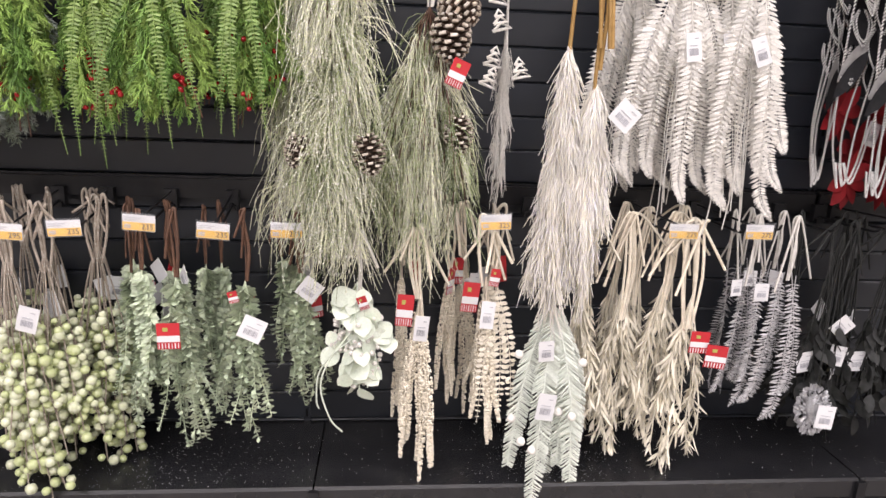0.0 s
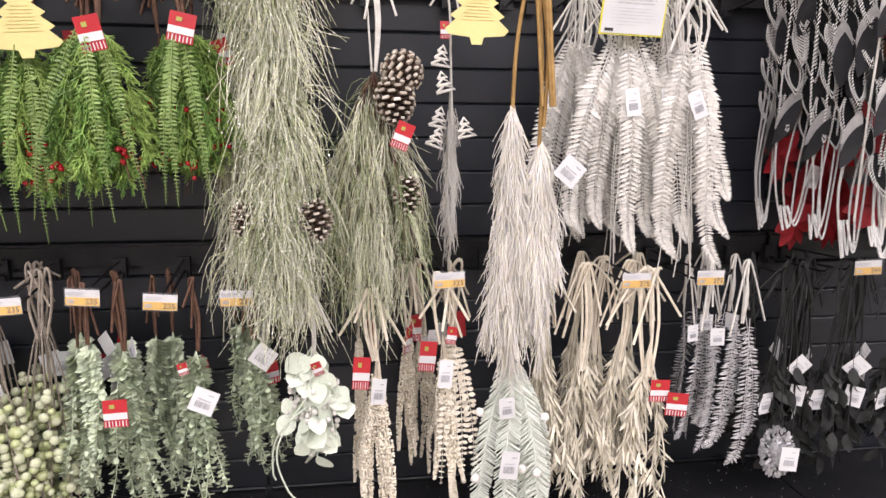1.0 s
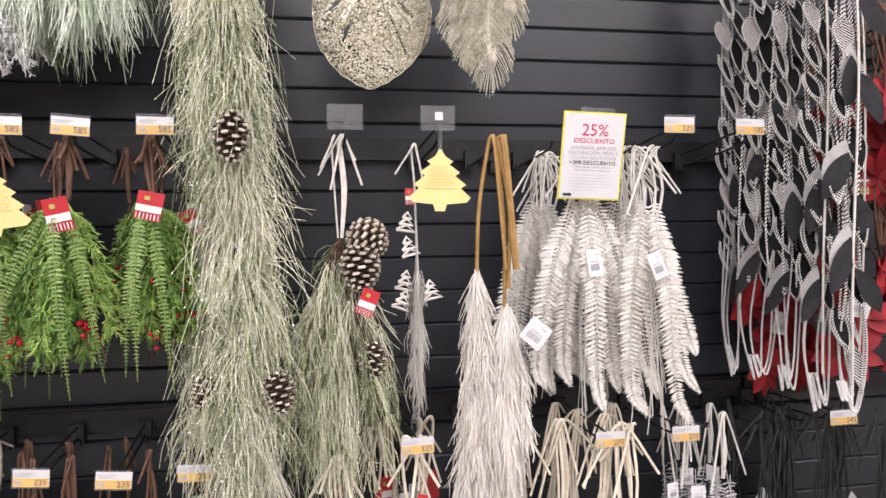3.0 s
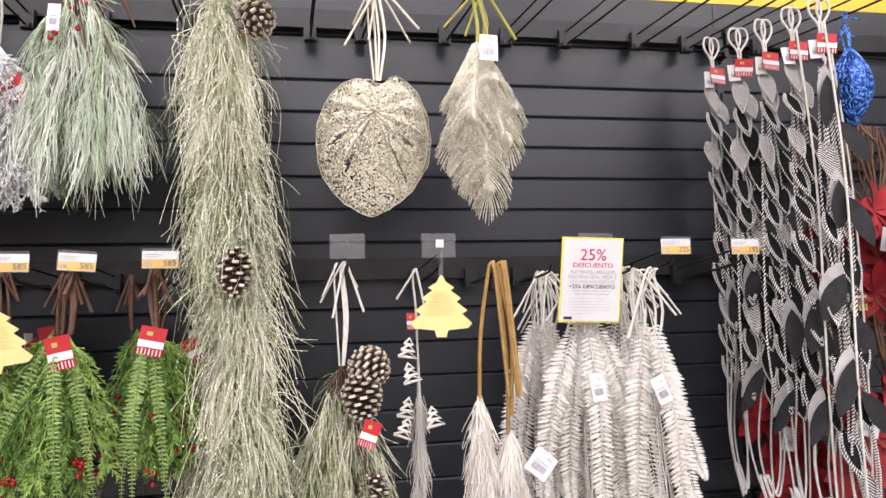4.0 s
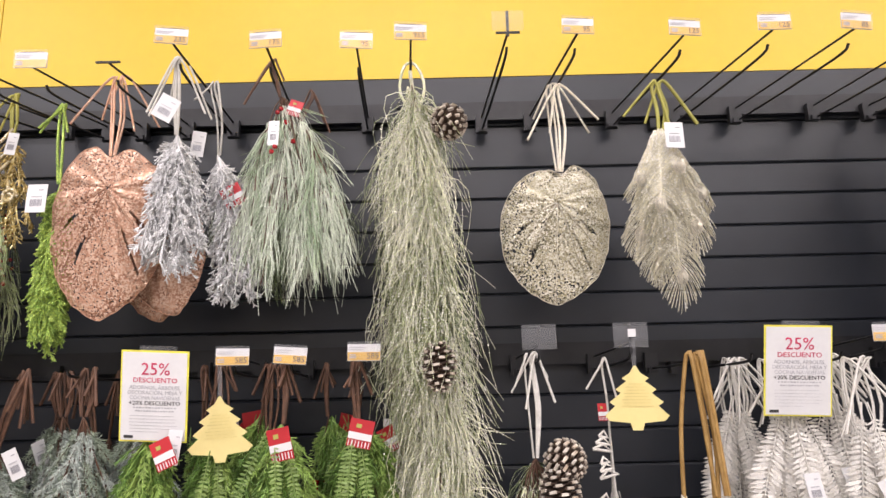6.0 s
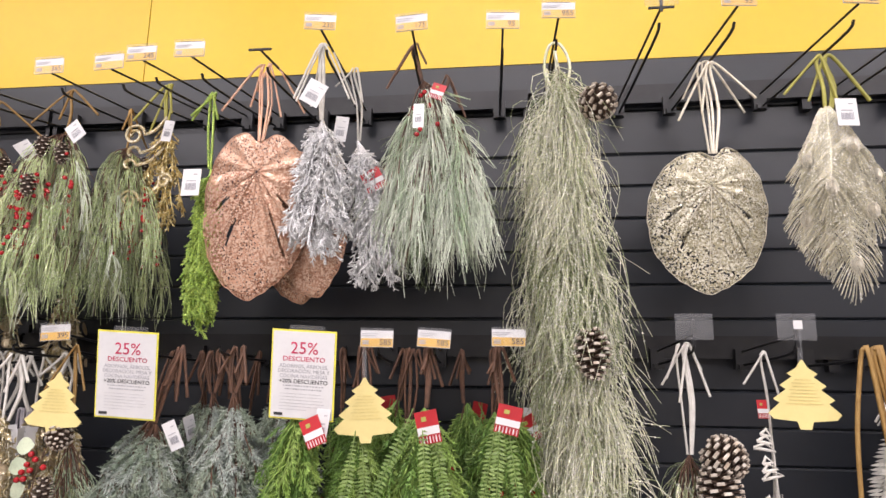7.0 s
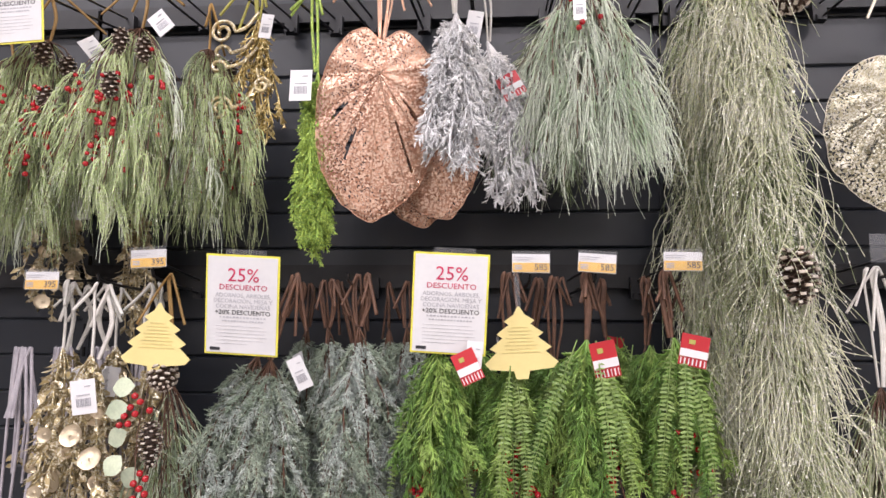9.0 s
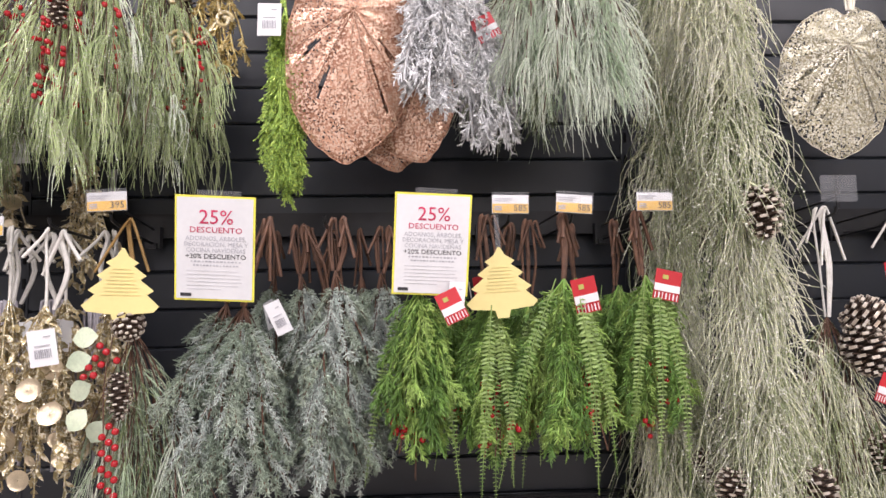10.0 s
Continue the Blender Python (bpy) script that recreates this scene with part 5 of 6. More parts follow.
# slim white spray with little paper trees and stars
def slim_white():
    ob = thing("paper_tree_spray", "slim white glitter spray with tiny trees and stars", "glitter spray", "")
    loops(ob, 2, (0, 0, -0.16), M["cord"], 0.0026, 0.004, 0.10)
    c = fan(5, (0, 0, -0.14), 0.44, 0.012, 0.012, 0.2)
    g = Geo()
    g.strands(c, 0.0016, 4)
    needles(g, c, 90, 0.06, 10, 0.1, 0.0011, 0.3, 1)
    part("thread_work", g, M["whitefern"], ob)
    for x, z, tl in ((-0.022, -0.15, 8), (-0.02, -0.20, -15), (-0.026, -0.27, 10), (0.026, -0.29, -12), (-0.03, -0.31, 20)):
        g = Geo()
        for k in range(3):
            w = 0.009 + 0.005 * k
            zz = 0.016 - 0.013 * k
            g.strands(np.array([(-w, 0, zz - 0.012), (0, 0, zz), (w, 0, zz - 0.012), (-w, 0, zz - 0.012)])[None], 0.0032, 4)
        tr = part("paper_tree", g, M["whitefern"], ob)
        tr.matrix_local = pose(x, -0.03, z, 0, tl, 0)
    hang_tag(ob, -0.012, 0.0, -0.10, "red", 0.02, 0.035, 0)
    return ob


put(slim_white(), 0.442, -0.24, 1.307)

# ---- low row ----
def berry_spray():
    ob = thing("pearl_berry_spray", "pale green pearl berry spray on taupe glitter stems", "berry spray", "pearl berry sprays")
    loops(ob, 4, (0, 0, -0.14), M["taupe"], 0.0030, 0.02, 0.07)
    c = fan(12, (0, 0, -0.10), 0.56, 0.085, 0.05, 0.3)
    twigs(c, 0.0016, M["taupe"], ob)
    p, t, s, _ = along(c, 18, 0.36, 1.0)
    p = p + perp(t) * 0.013
    berries("berry", p[::2], rng.uniform(0.007, 0.0125, len(p[::2])), M["pearl_green"], ob)
    berries("berry", p[1::2], rng.uniform(0.007, 0.0125, len(p[1::2])), M["pearl_white"], ob)
    hang_tag(ob, -0.01, -0.07, -0.22, "white", 0.04, 0.055, rng.uniform(-40, 40))
    return ob


bs1 = put(berry_spray(), -0.50, -0.25, 0.705)
for x, y, rz, ry in ((-0.59, -0.22, 100, 2), (-0.42, -0.18, 200, -2), (-0.54, -0.13, 300, 0), (-0.46, -0.10, 60, 0), (-0.68, -0.18, 20, 0), (-0.56, -0.28, 150, 3), (-0.63, -0.08, 150, 0)):
    again(bs1, x, y, 0.71, rz, ry, rng.uniform(0.95, 1.03))


def eucalyptus(label, neck, drop, hw, nb):
    ob = thing("eucalyptus_spray", label, "eucalyptus spray", "eucalyptus sprays")
    loops(ob, 3, neck, M["brown"], 0.0028, 0.012, 0.10)
    c = fan(nb, neck, drop, hw, 0.04, 0.45, 0.8, wob=0.012)
    g = Geo()
    g.strands(c, 0.0012, 4)
    p, t, s, _ = along(c, 44, 0.05, 1.0, True)
    for k in range(2):
        sd = perp(t)
        g.leaves(p, unit(sd + t * 0.55), t * 0.6 - sd * 0.3 + np.array([0, -0.7, 0.2]), 0.022 * (1.1 - 0.5 * s) * rng.uniform(0.8, 1.2, len(p)), 0.015 * (1.1 - 0.5 * s), 3, 0.08, 0.15, 1.2)
    part("foliage", g, M["euca"], ob)
    return ob


eu1 = eucalyptus("dusty green eucalyptus spray with a red tag", (0, 0, -0.14), 0.43, 0.07, 12)
hang_tag(eu1, 0.0, -0.07, -0.245, "red", 0.046, 0.055, -2)
put(eu1, -0.235, -0.26, 0.70)
eu2 = eucalyptus("dusty green eucalyptus spray with a white tag", (0.005, 0, -0.15), 0.40, 0.06, 10)
hang_tag(eu2, 0.03, -0.065, -0.235, "white", 0.05, 0.05, 25)
hang_tag(eu2, -0.01, -0.05, -0.17, "red", 0.02, 0.025, -15)
put(eu2, -0.10, -0.25, 0.70)
eu3 = eucalyptus("slim eucalyptus spray with a tilted white tag", (0, 0, -0.13), 0.30, 0.045, 8)
hang_tag(eu3, 0.025, -0.055, -0.15, "white", 0.046, 0.046, 38)
put(eu3, 0.02, -0.22, 0.69)
for src, x, y, rz in ((eu2, -0.35, -0.20, 90), (eu1, -0.37, -0.12, 180), (eu1, -0.17, -0.14, 120), (eu3, -0.04, -0.12, 60), (eu2, -0.28, -0.14, 220), (eu1, 0.0, -0.10, 30), (eu3, -0.31, -0.24, 140), (eu3, -0.19, -0.19, 300)):
    again(src, x, y, 0.695, rz, rng.uniform(-3, 3), 0.97)


def mint_spray():
    ob = thing("white_eucalyptus_spray", "mint-white round eucalyptus leaf spray", "leaf spray", "")
    loops(ob, 2, (0, 0, -0.14), M["cord"], 0.0034, 0.006, 0.07)
    c = fan(12, (0, 0, -0.10), 0.28, 0.06, 0.035, 0.6)
    g = Geo()
    g.strands(c, 0.0014, 4)
    p, t, s, _ = along(c, 7, 0.08, 1.0)
    g.leaves(p, unit(t + perp(t) * 1.0), np.tile([0.0, -1.0, 0.2], (len(p), 1)) + 0.4 * rng.normal(size=p.shape), rng.uniform(0.038, 0.056, len(p)), rng.uniform(0.034, 0.048, len(p)), 6, 0.05, 0.12, 1.0)
    part("foliage", g, M["mint"], ob)
    p, t, s, _ = along(c, 9, 0.45, 1.0)
    g = Geo()
    g.balls(p + perp(t) * 0.012, rng.uniform(0.004, 0.007, len(p)))
    part("berry_cluster", g, M["whitefern"], ob, "small white berries")
    g = Geo()
    g.strands(np.stack([smooth([(-0.01, -0.02, -0.2), (-0.06, -0.03, -0.27), (-0.075, -0.03, -0.33), (-0.055, -0.03, -0.40), (-0.03, -0.03, -0.43)], 18), smooth([(-0.01, -0.02, -0.22), (-0.05, -0.03, -0.25), (-0.08, -0.02, -0.30), (-0.085, -0.02, -0.36), (-0.08, -0.02, -0.38)], 18)]), 0.002, 4)
    part("tendril", g, M["mint"], ob)
    hang_tag(ob, 0.012, -0.02, -0.14, "red", 0.02, 0.03, -20)
    return ob


put(mint_spray(), 0.148, -0.315, 0.672)


def grain_spray(label, n, ln, hw):
    ob = thing("grain_spray", label, "dried spray", "cream grain sprays")
    loops(ob, 4, (0, 0, -0.15), M["cream"], 0.0036, 0.02, 0.11)
    c = fan(n, (0, 0, -0.13), ln, hw, 0.03, 0.35, 0.9, 14)
    twigs(c, 0.002, M["cream"], ob)
    for k in range(n):
        g = Geo()
        p, t, s, _ = along(c[k:k + 1], 440, 0.16, 1.0)
        g.balls(p + perp(t) * (0.0072 * np.sin(np.pi * np.clip(s * 0.9 + 0.08, 0, 1)) ** 0.5)[:, None], rng.uniform(0.0020, 0.0033, len(p)))
        part("grain_ear", g, M["creambud"], ob)
    hang_tag(ob, 0.0, -0.05, -0.20, "white", 0.03, 0.06, 5)
    hang_tag(ob, -0.035, -0.02, -0.17, "red", 0.036, 0.07, 5)
    return ob


gs1 = put(grain_spray("cream beaded grain spray with tags", 8, 0.50, 0.065), 0.283, -0.275, 0.672)
gs2 = put(grain_spray("cream grain spray on looped cream stems", 6, 0.44, 0.055), 0.425, -0.265, 0.70)
for src, x, y, rz in ((gs2, 0.355, -0.17, 60), (gs1, 0.24, -0.14, 120), (gs2, 0.47, -0.13, 200), (gs1, 0.40, -0.10, 20)):
    again(src, x, y, 0.70, rz, rng.uniform(-3, 3), 0.92)


def leaflet_grain():
    ob = thing("cream_leaf_spray", "cream rounded leaflet spray", "dried spray", "cream grain sprays")
    loops(ob, 2, (0, 0, -0.15), M["cream"], 0.003, 0.01, 0.09)
    for dx in (-0.03, 0.02, 0.05):
        g = Geo()
        fern_frond(g, smooth([(0, 0, -0.14), (dx * 0.7, -0.02, -0.30), (dx, -0.01, -0.48)], 18), 0.02, 24, 0, 0.55, None, 1.1)
        part("frond", g, M["creambud"], ob)
    hang_tag(ob, -0.01, -0.03, -0.12, "red", 0.022, 0.04, 8)
    return ob


put(leaflet_grain(), 0.452, -0.255, 0.695)


M["frostwhite"] = mat("frosted_white_needles", (0.84, 0.88, 0.80), (0.76, 0.81, 0.73), 0.55, 0, 20, island=0.3)


def white_fir_palm():
    ob = thing("white_fir_spray", "white fir-like fronds with white pompoms", "fir spray", "")
    loops(ob, 3, (0, 0, -0.18), M["cord"], 0.003, 0.01, 0.09)
    for dx, ln, y in ((-0.075, 0.40, 0.0), (-0.02, 0.52, -0.03), (0.045, 0.40, 0.0), (0.09, 0.34, 0.01), (0.02, 0.50, 0.02), (0.075, 0.46, -0.02)):
        g = Geo()
        r = smooth([(dx * 0.1, y, -0.15), (dx * 0.7, y - 0.01, -0.15 - ln * 0.45), (dx, y, -0.15 - ln)], 20)
        g.strands(r[None], 0.0018, 4)
        p, t, s, _ = along(r[None], 170, 0.03, 1.0, True)
        sg = np.where(np.arange(len(p)) % 2, 1.0, -1.0)
        d = unit(np.stack([sg, rng.normal(0, 0.25, len(p)), -0.75 + 0 * s], -1))
        l2 = 0.034 * np.sin(np.pi * np.clip(0.2 + 0.72 * s, 0, 1)) ** 0.6
        u = np.linspace(0, 1, 3)
        g.strands(p[:, None] + (l2[:, None] * u)[..., None] * d[:, None], 0.0021, 3)
        part("frond", g, M["frostwhite"], ob)
    berries("pompom", [(0.07, -0.04, -0.27), (-0.075, -0.04, -0.25), (-0.085, -0.05, -0.40), (0.02, -0.05, -0.385), (0.055, -0.045, -0.40), (-0.06, -0.055, -0.455), (-0.035, -0.06, -0.475)], 0.0105, M["pom"], ob)
    hang_tag(ob, -0.02, -0.06, -0.235, "white", 0.034, 0.05, -5)
    hang_tag(ob, -0.015, -0.075, -0.36, "white", 0.040, 0.062, 8)
    return ob


put(white_fir_palm(), 0.575, -0.275, 0.66)


def dried_grass(label, n, ln, hw):
    ob = thing("dried_grass_spray", label, "dried spray", "cream dried grass sprays")
    loops(ob, 5, (0, 0, -0.25), M["cream"], 0.0034, 0.025, 0.14)
    c = fan(n, (0, 0, -0.17), ln, hw, 0.04, 0.4, 0.9, 12, wob=0.012)
    g = Geo()
    g.strands(c, 0.0018, 4)
    p, t, s, _ = along(c, 26, 0.2, 1.0)
    g.leaves(p, unit(t + perp(t) * 0.45), perp(t) + np.array([0, -0.5, 0]), rng.uniform(0.03, 0.06, len(p)), rng.uniform(0.0045, 0.008, len(p)), 4, 0.15, rng.uniform(-0.3, 0.3), 0.9)
    part("foliage", g, M["creamleaf"], ob)
    g = Geo()
    b = c[:, -1]
    for k in range(5):
        g.leaves(b, unit(c[:, -1] - c[:, -2] + 0.004 * rng.normal(size=b.shape)), perp(unit(c[:, -1] - c[:, -2])), 0.035, 0.007, 3, 0.1, 0.4)
    part("tuft", g, M["creamleaf"], ob)
    return ob


M["creamleaf"] = mat("cream_dried_blade", (0.84, 0.79, 0.66), (0.74, 0.69, 0.56), 0.65, 0, 40, 0.2, 500, island=0.4, sub=0.08)
dg1 = put(dried_grass("cream dried grass spray on looped stems", 11, 0.43, 0.06), 0.755, -0.22, 0.705)
dg2 = dried_grass("cream dried leaf spray with two red tags", 13, 0.45, 0.075)
hang_tag(dg2, -0.005, -0.07, -0.255, "red", 0.044, 0.05, 4)
hang_tag(dg2, 0.032, -0.08, -0.285, "red", 0.05, 0.052, 8)
put(dg2, 0.905, -0.26, 0.70)
for src, x, y, rz in ((dg1, 0.70, -0.13, 90), (dg1, 0.83, -0.15, 200), (dg1, 0.79, -0.09, 40), (dg1, 0.93, -0.12, 130), (dg1, 0.87, -0.20, 10), (dg1, 0.66, -0.19, 300)):
    again(src, x, y, 0.705, rz, rng.uniform(-4, 4), 0.95)


def silver_fern():
    ob = thing("silver_fern_spray", "silver glitter fern spray on white looped stem", "fern spray", "silver fern sprays")
    loops(ob, 3, (0, 0, -0.14), M["cord"], 0.0028, 0.01, 0.15)
    for dx, ln, y in ((-0.04, 0.33, 0.0), (0.0, 0.36, -0.03), (0.045, 0.31, 0.0)):
        g = Geo()
        fern_frond(g, smooth([(dx * 0.2, y, -0.12), (dx * 0.8, y - 0.01, -0.12 - ln * 0.5), (dx, y, -0.12 - ln * 0.9), (dx - 0.03, y, -0.12 - ln)], 20), 0.022, 52, 0, 0.22)
        part("frond", g, M["silver"], ob)
    return ob


sf = silver_fern()
hang_tag(sf, -0.075, -0.03, -0.16, "white", 0.034, 0.04, 0)
put(sf, 1.125, -0.26, 0.71)
for x, y, rz in ((1.06, -0.22, 20), (1.09, -0.14, 120), (1.03, -0.17, 60), (1.15, -0.17, 0)):
    again(sf, x, y, 0.705, rz, rng.uniform(-4, 4), 0.95)


def silver_ball():
    ob = thing("silver_ornament", "small silver glitter ornament with a white tag", "ornament", "")
    g = Geo()
    p = unit(rng.normal(size=(420, 3))) * [0.03, 0.022, 0.055]
    g.leaves(p, p + 0.3 * rng.normal(size=p.shape) * 0.03, rng.normal(size=p.shape), 0.013, 0.007, 3)
    g.balls([(0, 0, 0.0)], 0.02, 0, 2.2)
    part("body", g, M["silver"], ob)
    g = Geo()
    g.strands(smooth([(0, 0, 0.05), (0.01, 0.02, 0.25), (0.0, 0.05, 0.44)], 10)[None], 0.0015, 4)
    part("string", g, M["blackstem"], ob)
    hang_tag(ob, 0, -0.045, 0.005, "white", 0.045, 0.055, 8)
    return ob


put(silver_ball(), 1.22, -0.30, 0.262)


def black_spray():
    ob = thing("black_spray", "black stemmed spray with white tags in shade", "dark spray", "black sprays")
    loops(ob, 5, (0, 0, -0.18), M["blackstem"], 0.0024, 0.03, 0.12)
    c = fan(11, (0, 0, -0.02), 0.48, 0.07, 0.05, 0.3)
    g = Geo()
    g.strands(c, 0.0018, 4)
    p, t, s, _ = along(c, 7, 0.55, 1)
    g.leaves(p, unit(t + perp(t) * 0.6), perp(t), 0.05, 0.026, 4)
    part("foliage", g, M["blackstem"], ob)
    for k in range(3):
        hang_tag(ob, rng.uniform(-0.05, 0.05), -0.01, rng.uniform(-0.34, -0.16), "white", 0.042, 0.05, rng.uniform(-50, 50))
    return ob


bk = put(black_spray(), 1.26, -0.24, 0.70)
for x, y, rz in ((1.33, -0.2, 40), (1.40, -0.25, -20), (1.47, -0.2, 20), (1.22, -0.14, 60), (1.54, -0.26, 10), (1.36, -0.12, 200)):
    again(bk, x, y, 0.70, rz, 0, rng.uniform(0.95, 1.05))


# ---- black and white leaf garlands ----
def rope(geo, path, r=0.0016, pitch=0.0072):
    """Two twisted yarns, one black, one white."""
    ln = np.linalg.norm(np.diff(path, axis=0), axis=1).sum()
    n = max(int(ln / pitch * 5), 8)
    f = np.linspace(0, len(path) - 1, n)
    p = np.stack([np.interp(f, np.arange(len(path)), path[:, i]) for i in range(3)], -1)
    t = unit(np.gradient(p, axis=0))
    u = unit(np.cross(t, [0.1, 1.0, 0.05]))
    w = np.cross(t, u)
    a = np.arange(n) * 2 * np.pi / 5
    for k in range(2):
        q = p + r * (np.cos(a + k * np.pi)[:, None] * u + np.sin(a + k * np.pi)[:, None] * w)
        geo.strands(q[None], r * (0.85, 1.25)[k], 4, k)


def bw_garland(label, upper, seed):
    loc = np.random.default_rng(seed)
    ob = thing("leaf_garland", label, "garland", "black and white garlands")
    g = Geo()
    for dx in (-0.008, 0.010):
        g.strands(smooth([(dx * 0.3, 0, -0.085), (dx * 0.4, 0, -0.05), (dx - 0.014, 0, -0.02), (dx - 0.010, 0, 0.006), (dx + 0.008, 0, 0.007), (dx + 0.014, 0, -0.018), (dx * 0.4, 0, -0.05)], 22)[None], 0.0026, 6)
    part("loop", g, M["cord"], ob, "white cord loop")
    hang_tag(ob, 0.004, -0.012, -0.095, "red", 0.044, 0.042, 2)
    hang_tag(ob, -0.018, -0.006, -0.105, "white", 0.028, 0.04, -4)
    # leaves that overlap like scales, each tip lying over the next: black felt or striped weave, edged with twisted cord
    n = 20 if upper > 9 else 10
    for k in range(n):
        big = k in (0, 1, 4)
        z = -0.108 - k * 0.038 if upper > 9 else -0.30 - k * 0.075
        lean = 0.017 * (1 if k % 2 else -1) * (0.4 if k < 2 else 1.0) + loc.uniform(-0.007, 0.007)
        w, ln = 0.019 + 0.003 * loc.uniform(-1, 1), 0.088 + 0.015 * loc.uniform(-1, 1)
        tipx = lean + loc.uniform(-0.012, 0.012)
        y0, y1 = 0.010 - 0.004 * (k % 3), -0.020 - 0.004 * (k % 3)
        a, e = np.array([lean, y0, z]), np.array([tipx, y1, z - ln])
        striped_one = big or k in (9, 14)
        leaf = part("striped_leaf" if striped_one else "black_leaf", Geo().leaves(a[None], (e - a)[None], np.array([(0.08 * loc.uniform(-1, 1), -1.0, -0.3)]), ln, w * 2.05, 7, 0.04, 0.0, 0.9), M["stripe" if striped_one else "cordblack"], ob, "striped woven leaf" if striped_one else "black felt leaf")
        g = Geo()
        for sg in (-1, 1):
            for m in ((0.0,) if big or k % 2 else (0.0, 0.0065)):
                rope(g, smooth([a + [sg * 0.3 * (w - m), -0.002, -0.004], a + (e - a) * 0.35 + [sg * (w - m), -0.003, 0], a + (e - a) * 0.7 + [sg * (w - m) * 0.72, -0.003, 0], e + [0.0006 * sg, -0.003, m * 1.6]], 10), 0.0011, 0.0056)
        part("twisted_cord", g, [M["cordblack"], M["cordwhite"]], leaf, "black and white twisted cord edge")
    # long twisted cords that run down and turn up at the end
    for k in range(5):
        x0 = loc.uniform(-0.036, 0.036)
        g = Geo()
        rope(g, smooth([(x0 * 0.2, 0.005, -0.14), (x0, 0.0, -0.45), (x0 + loc.uniform(-0.03, 0.03), -0.02 * loc.random(), -0.76), (x0 * 1.3 + loc.uniform(-0.02, 0.02), -0.02 * loc.random(), -0.98), (x0 * 0.5, -0.015, -1.08 - 0.05 * loc.random()), (x0 * 0.3 - 0.016, -0.012, -1.05)], 26), 0.0013, 0.006)
        part("twisted_cord", g, [M["cordblack"], M["cordwhite"]], ob, "black and white twisted cord")
    if upper < 13:
        g = Geo()
        g.strands(smooth([(0.0, -0.015, -0.05), (0.004, -0.034, -0.4), (-0.006, -0.034, -0.8), (0.0, -0.025, -1.05)], 20)[None], 0.0026, 5)
        part("white_cord", g, M["cord"], ob)
    # two-toned felt leaves: a dark one over a larger pale one
    for k in range(3 if upper > 9 else 8):
        z = -0.62 - 0.10 * k + loc.uniform(-0.04, 0.04) if upper > 9 else -0.15 - 0.10 * k + loc.uniform(-0.03, 0.03)
        sg = 1 if k % 2 else -1
        a = np.array([[0.006 * sg, -0.024 + loc.uniform(-0.008, 0.006), z + loc.uniform(-0.015, 0.015)]])
        d = np.array([[sg * loc.uniform(-0.1, 0.75), loc.uniform(-0.15, 0.05), -1.0]])
        nrm = np.array([[loc.uniform(-0.35, 0.35), -1, 0.1]])
        ln, w = loc.uniform(0.095, 0.125), loc.uniform(0.036, 0.046)
        dark = part("dark_leaf", Geo().leaves(a, d, nrm, ln, w, 7, 0.06, 0.05), M["darkleaf"], ob, "charcoal felt leaf")
        if k % 2 == 0:
            part("pale_backing", Geo().leaves(a + [[0.0, 0.006, 0.026]], d, nrm, ln * 0.9, w * 0.95, 7, 0.06, 0.05), M["greyleaf"], dark, "light grey backing leaf")
    return ob


for k, (x, y, z, rz, up, text) in enumerate((
        (1.226, -0.13, 1.898, 10, 13, "black and white twisted cord garland with striped leaves"), (1.247, -0.21, 1.888, -8, 13, "black and white twisted cord garland with striped leaves"),
        (1.264, -0.28, 1.878, 5, 13, "black and white twisted cord garland with striped leaves"), (1.282, -0.35, 1.874, 0, 12, "black and white twisted cord garland with striped leaves"),
        (1.306, -0.405, 1.868, -5, 9, "black and white cord garland with dark felt leaves"), (1.40, -0.30, 1.87, 40, 9, "black and white cord garland with dark felt leaves"))):
    put(bw_garland(text, up, 3 + k), x, y, z, rz)

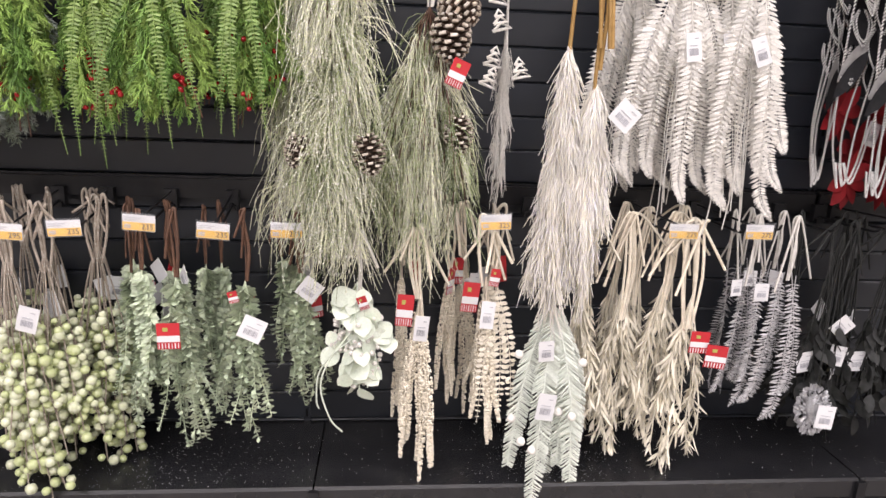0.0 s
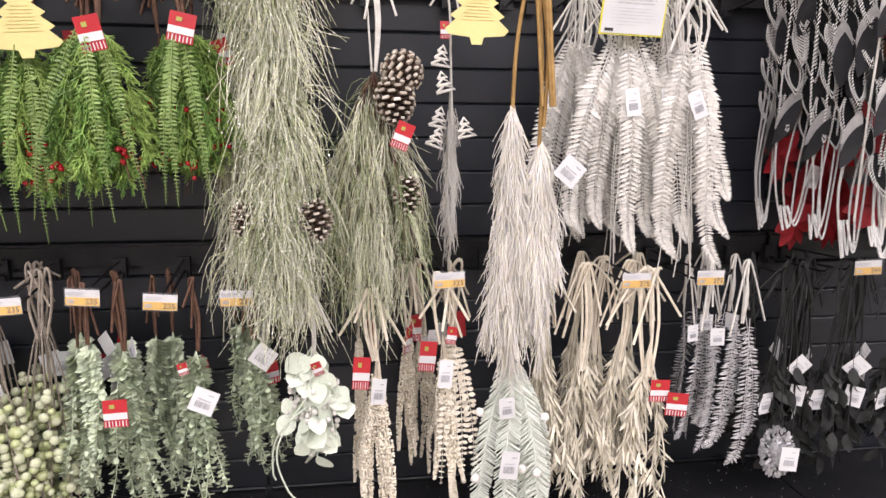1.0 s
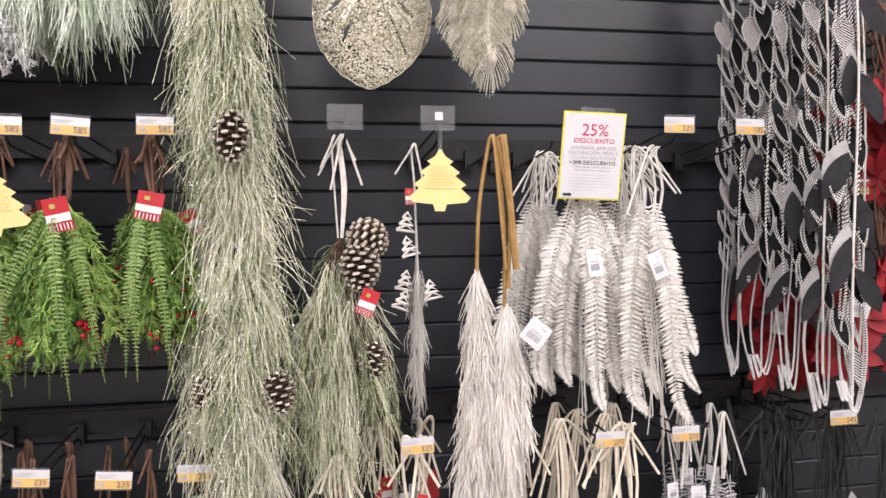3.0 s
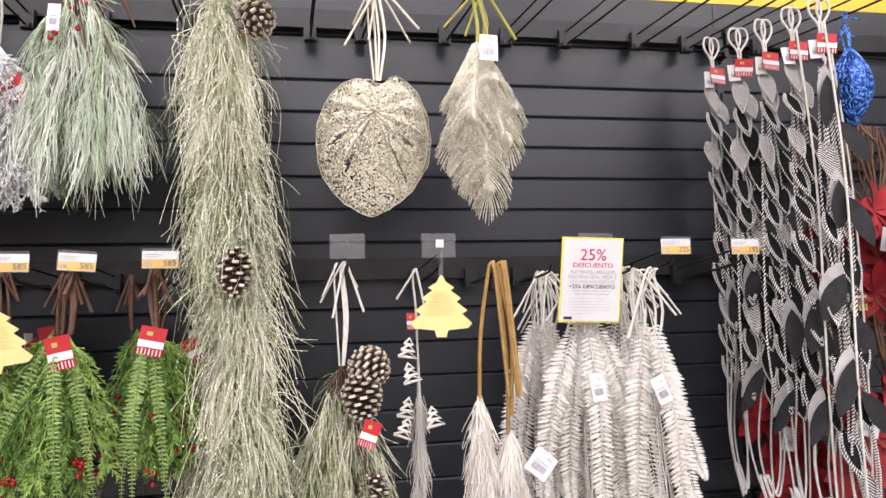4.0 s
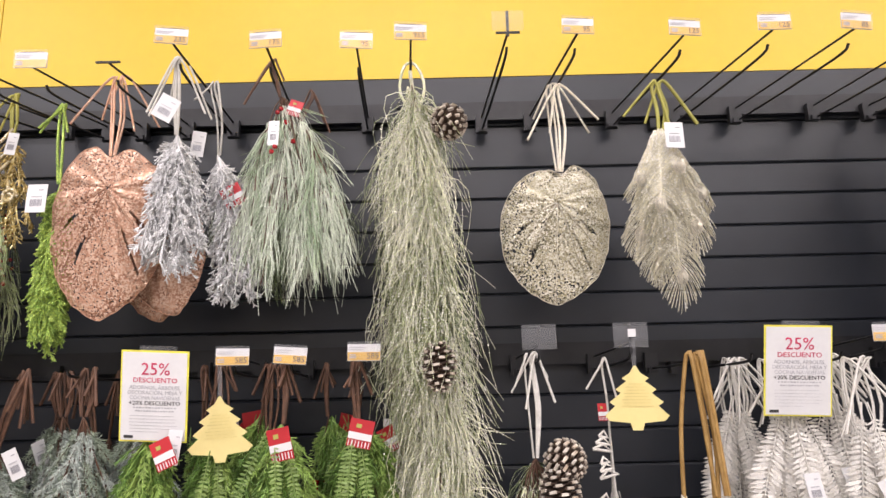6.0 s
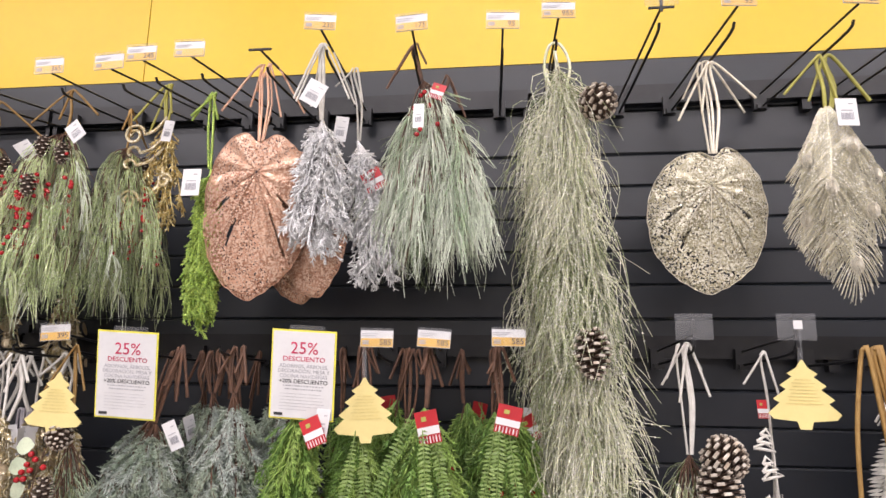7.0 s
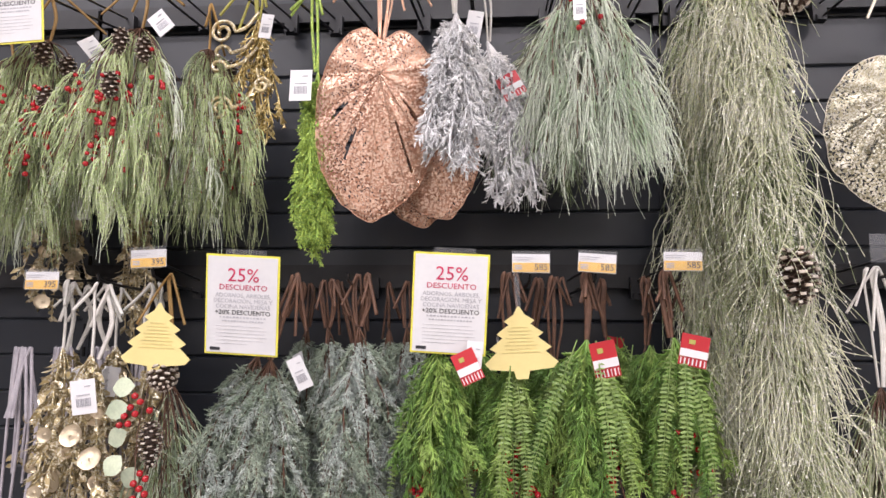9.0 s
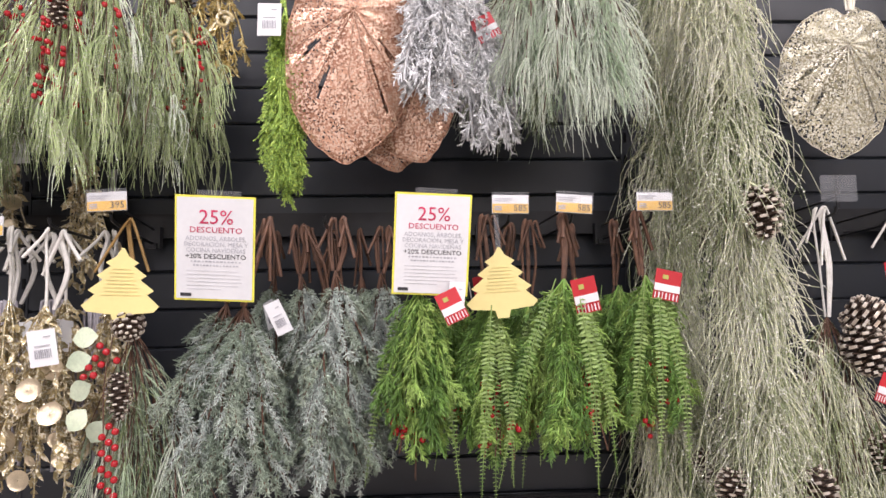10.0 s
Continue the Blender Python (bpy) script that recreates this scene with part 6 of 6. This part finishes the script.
# ---- red and blue ornaments at the far bay ----
def poinsettia(label, stem_len=0.14):
    ob = thing("poinsettia_spray", label, "flower spray", "red flower sprays")
    loops(ob, 6, (0, 0, -stem_len), M["brown"], 0.0026, 0.05, 0.06)
    for k in range(3):
        cx, cz = rng.uniform(-0.05, 0.05), -stem_len - 0.05 - 0.06 * k
        th = np.arange(8) * 2 * np.pi / 8 + rng.uniform(0, 1)
        g = Geo()
        b = np.tile([cx, -0.02 * k, cz - 0.02 * k], (8, 1))
        d = np.stack([np.cos(th), -0.35 + 0 * th, np.sin(th) - 0.25], -1)
        g.leaves(b, d, np.tile([0.0, -1, 0.3], (8, 1)), 0.075, 0.04, 6, 0.08, 0.2)
        part("flower", g, M["redleaf"], ob)
    hang_tag(ob, rng.uniform(-0.03, 0.03), -0.075, -stem_len - 0.10, "white", 0.045, 0.055, rng.uniform(-20, 20))
    return ob


po = put(poinsettia("red velvet poinsettia spray on brown stems"), 1.50, -0.25, 1.60)
for x, y, z, rz in ((1.42, -0.16, 1.58, 60), (1.58, -0.22, 1.60, -20), (1.47, -0.15, 1.19, 40), (1.56, -0.24, 1.18, 10), (1.40, -0.12, 1.16, 90), (1.31, -0.09, 1.14, 20), (1.37, -0.11, 1.14, 80), (1.64, -0.2, 1.18, 30), (1.44, -0.25, 1.20, -25), (1.52, -0.27, 1.23, 35), (1.60, -0.27, 1.20, 5), (1.50, -0.31, 1.62, 20), (1.60, -0.31, 1.60, -30)):
    again(po, x, y, z, rz, 0, 1.0)
for bx in (1.44, 1.52, 1.60):
    hook(bx, 1.60, bx, -0.28, 1.615, 0.28, 0.02, False)
    hook(bx, 1.19, bx, -0.28, 1.20, 0.28, 0.02, False)
rail(1.60, BAY + 0.006, 2 * BAY - 0.006)
rail(1.19, BAY + 0.006, 2 * BAY - 0.006)


def blue_drop():
    ob = thing("blue_ornament", "blue glitter mesh drop ornament on a cord", "ornament", "")
    g = Geo()
    for k in range(26):
        a = k * 2 * np.pi / 26
        s = np.linspace(0, 1, 14)
        r = 0.05 * np.sin(np.pi * s) ** 0.8
        for tw in (-1.2, 1.2):
            g.strands(np.stack([r * np.cos(a + tw * s), 0.6 * r * np.sin(a + tw * s), -0.08 - 0.18 * s], -1)[None], 0.0022, 3)
    g.balls(np.array([(0, 0, -0.17)]), 0.036, 0, 2.0)
    part("body", g, M["blue"], ob)
    loops(ob, 2, (0, 0, -0.09), M["blue"], 0.002, 0.006, 0.03)
    return ob


bl = put(blue_drop(), 1.47, -0.30, 1.90)
again(bl, 1.53, -0.22, 1.90, 30)
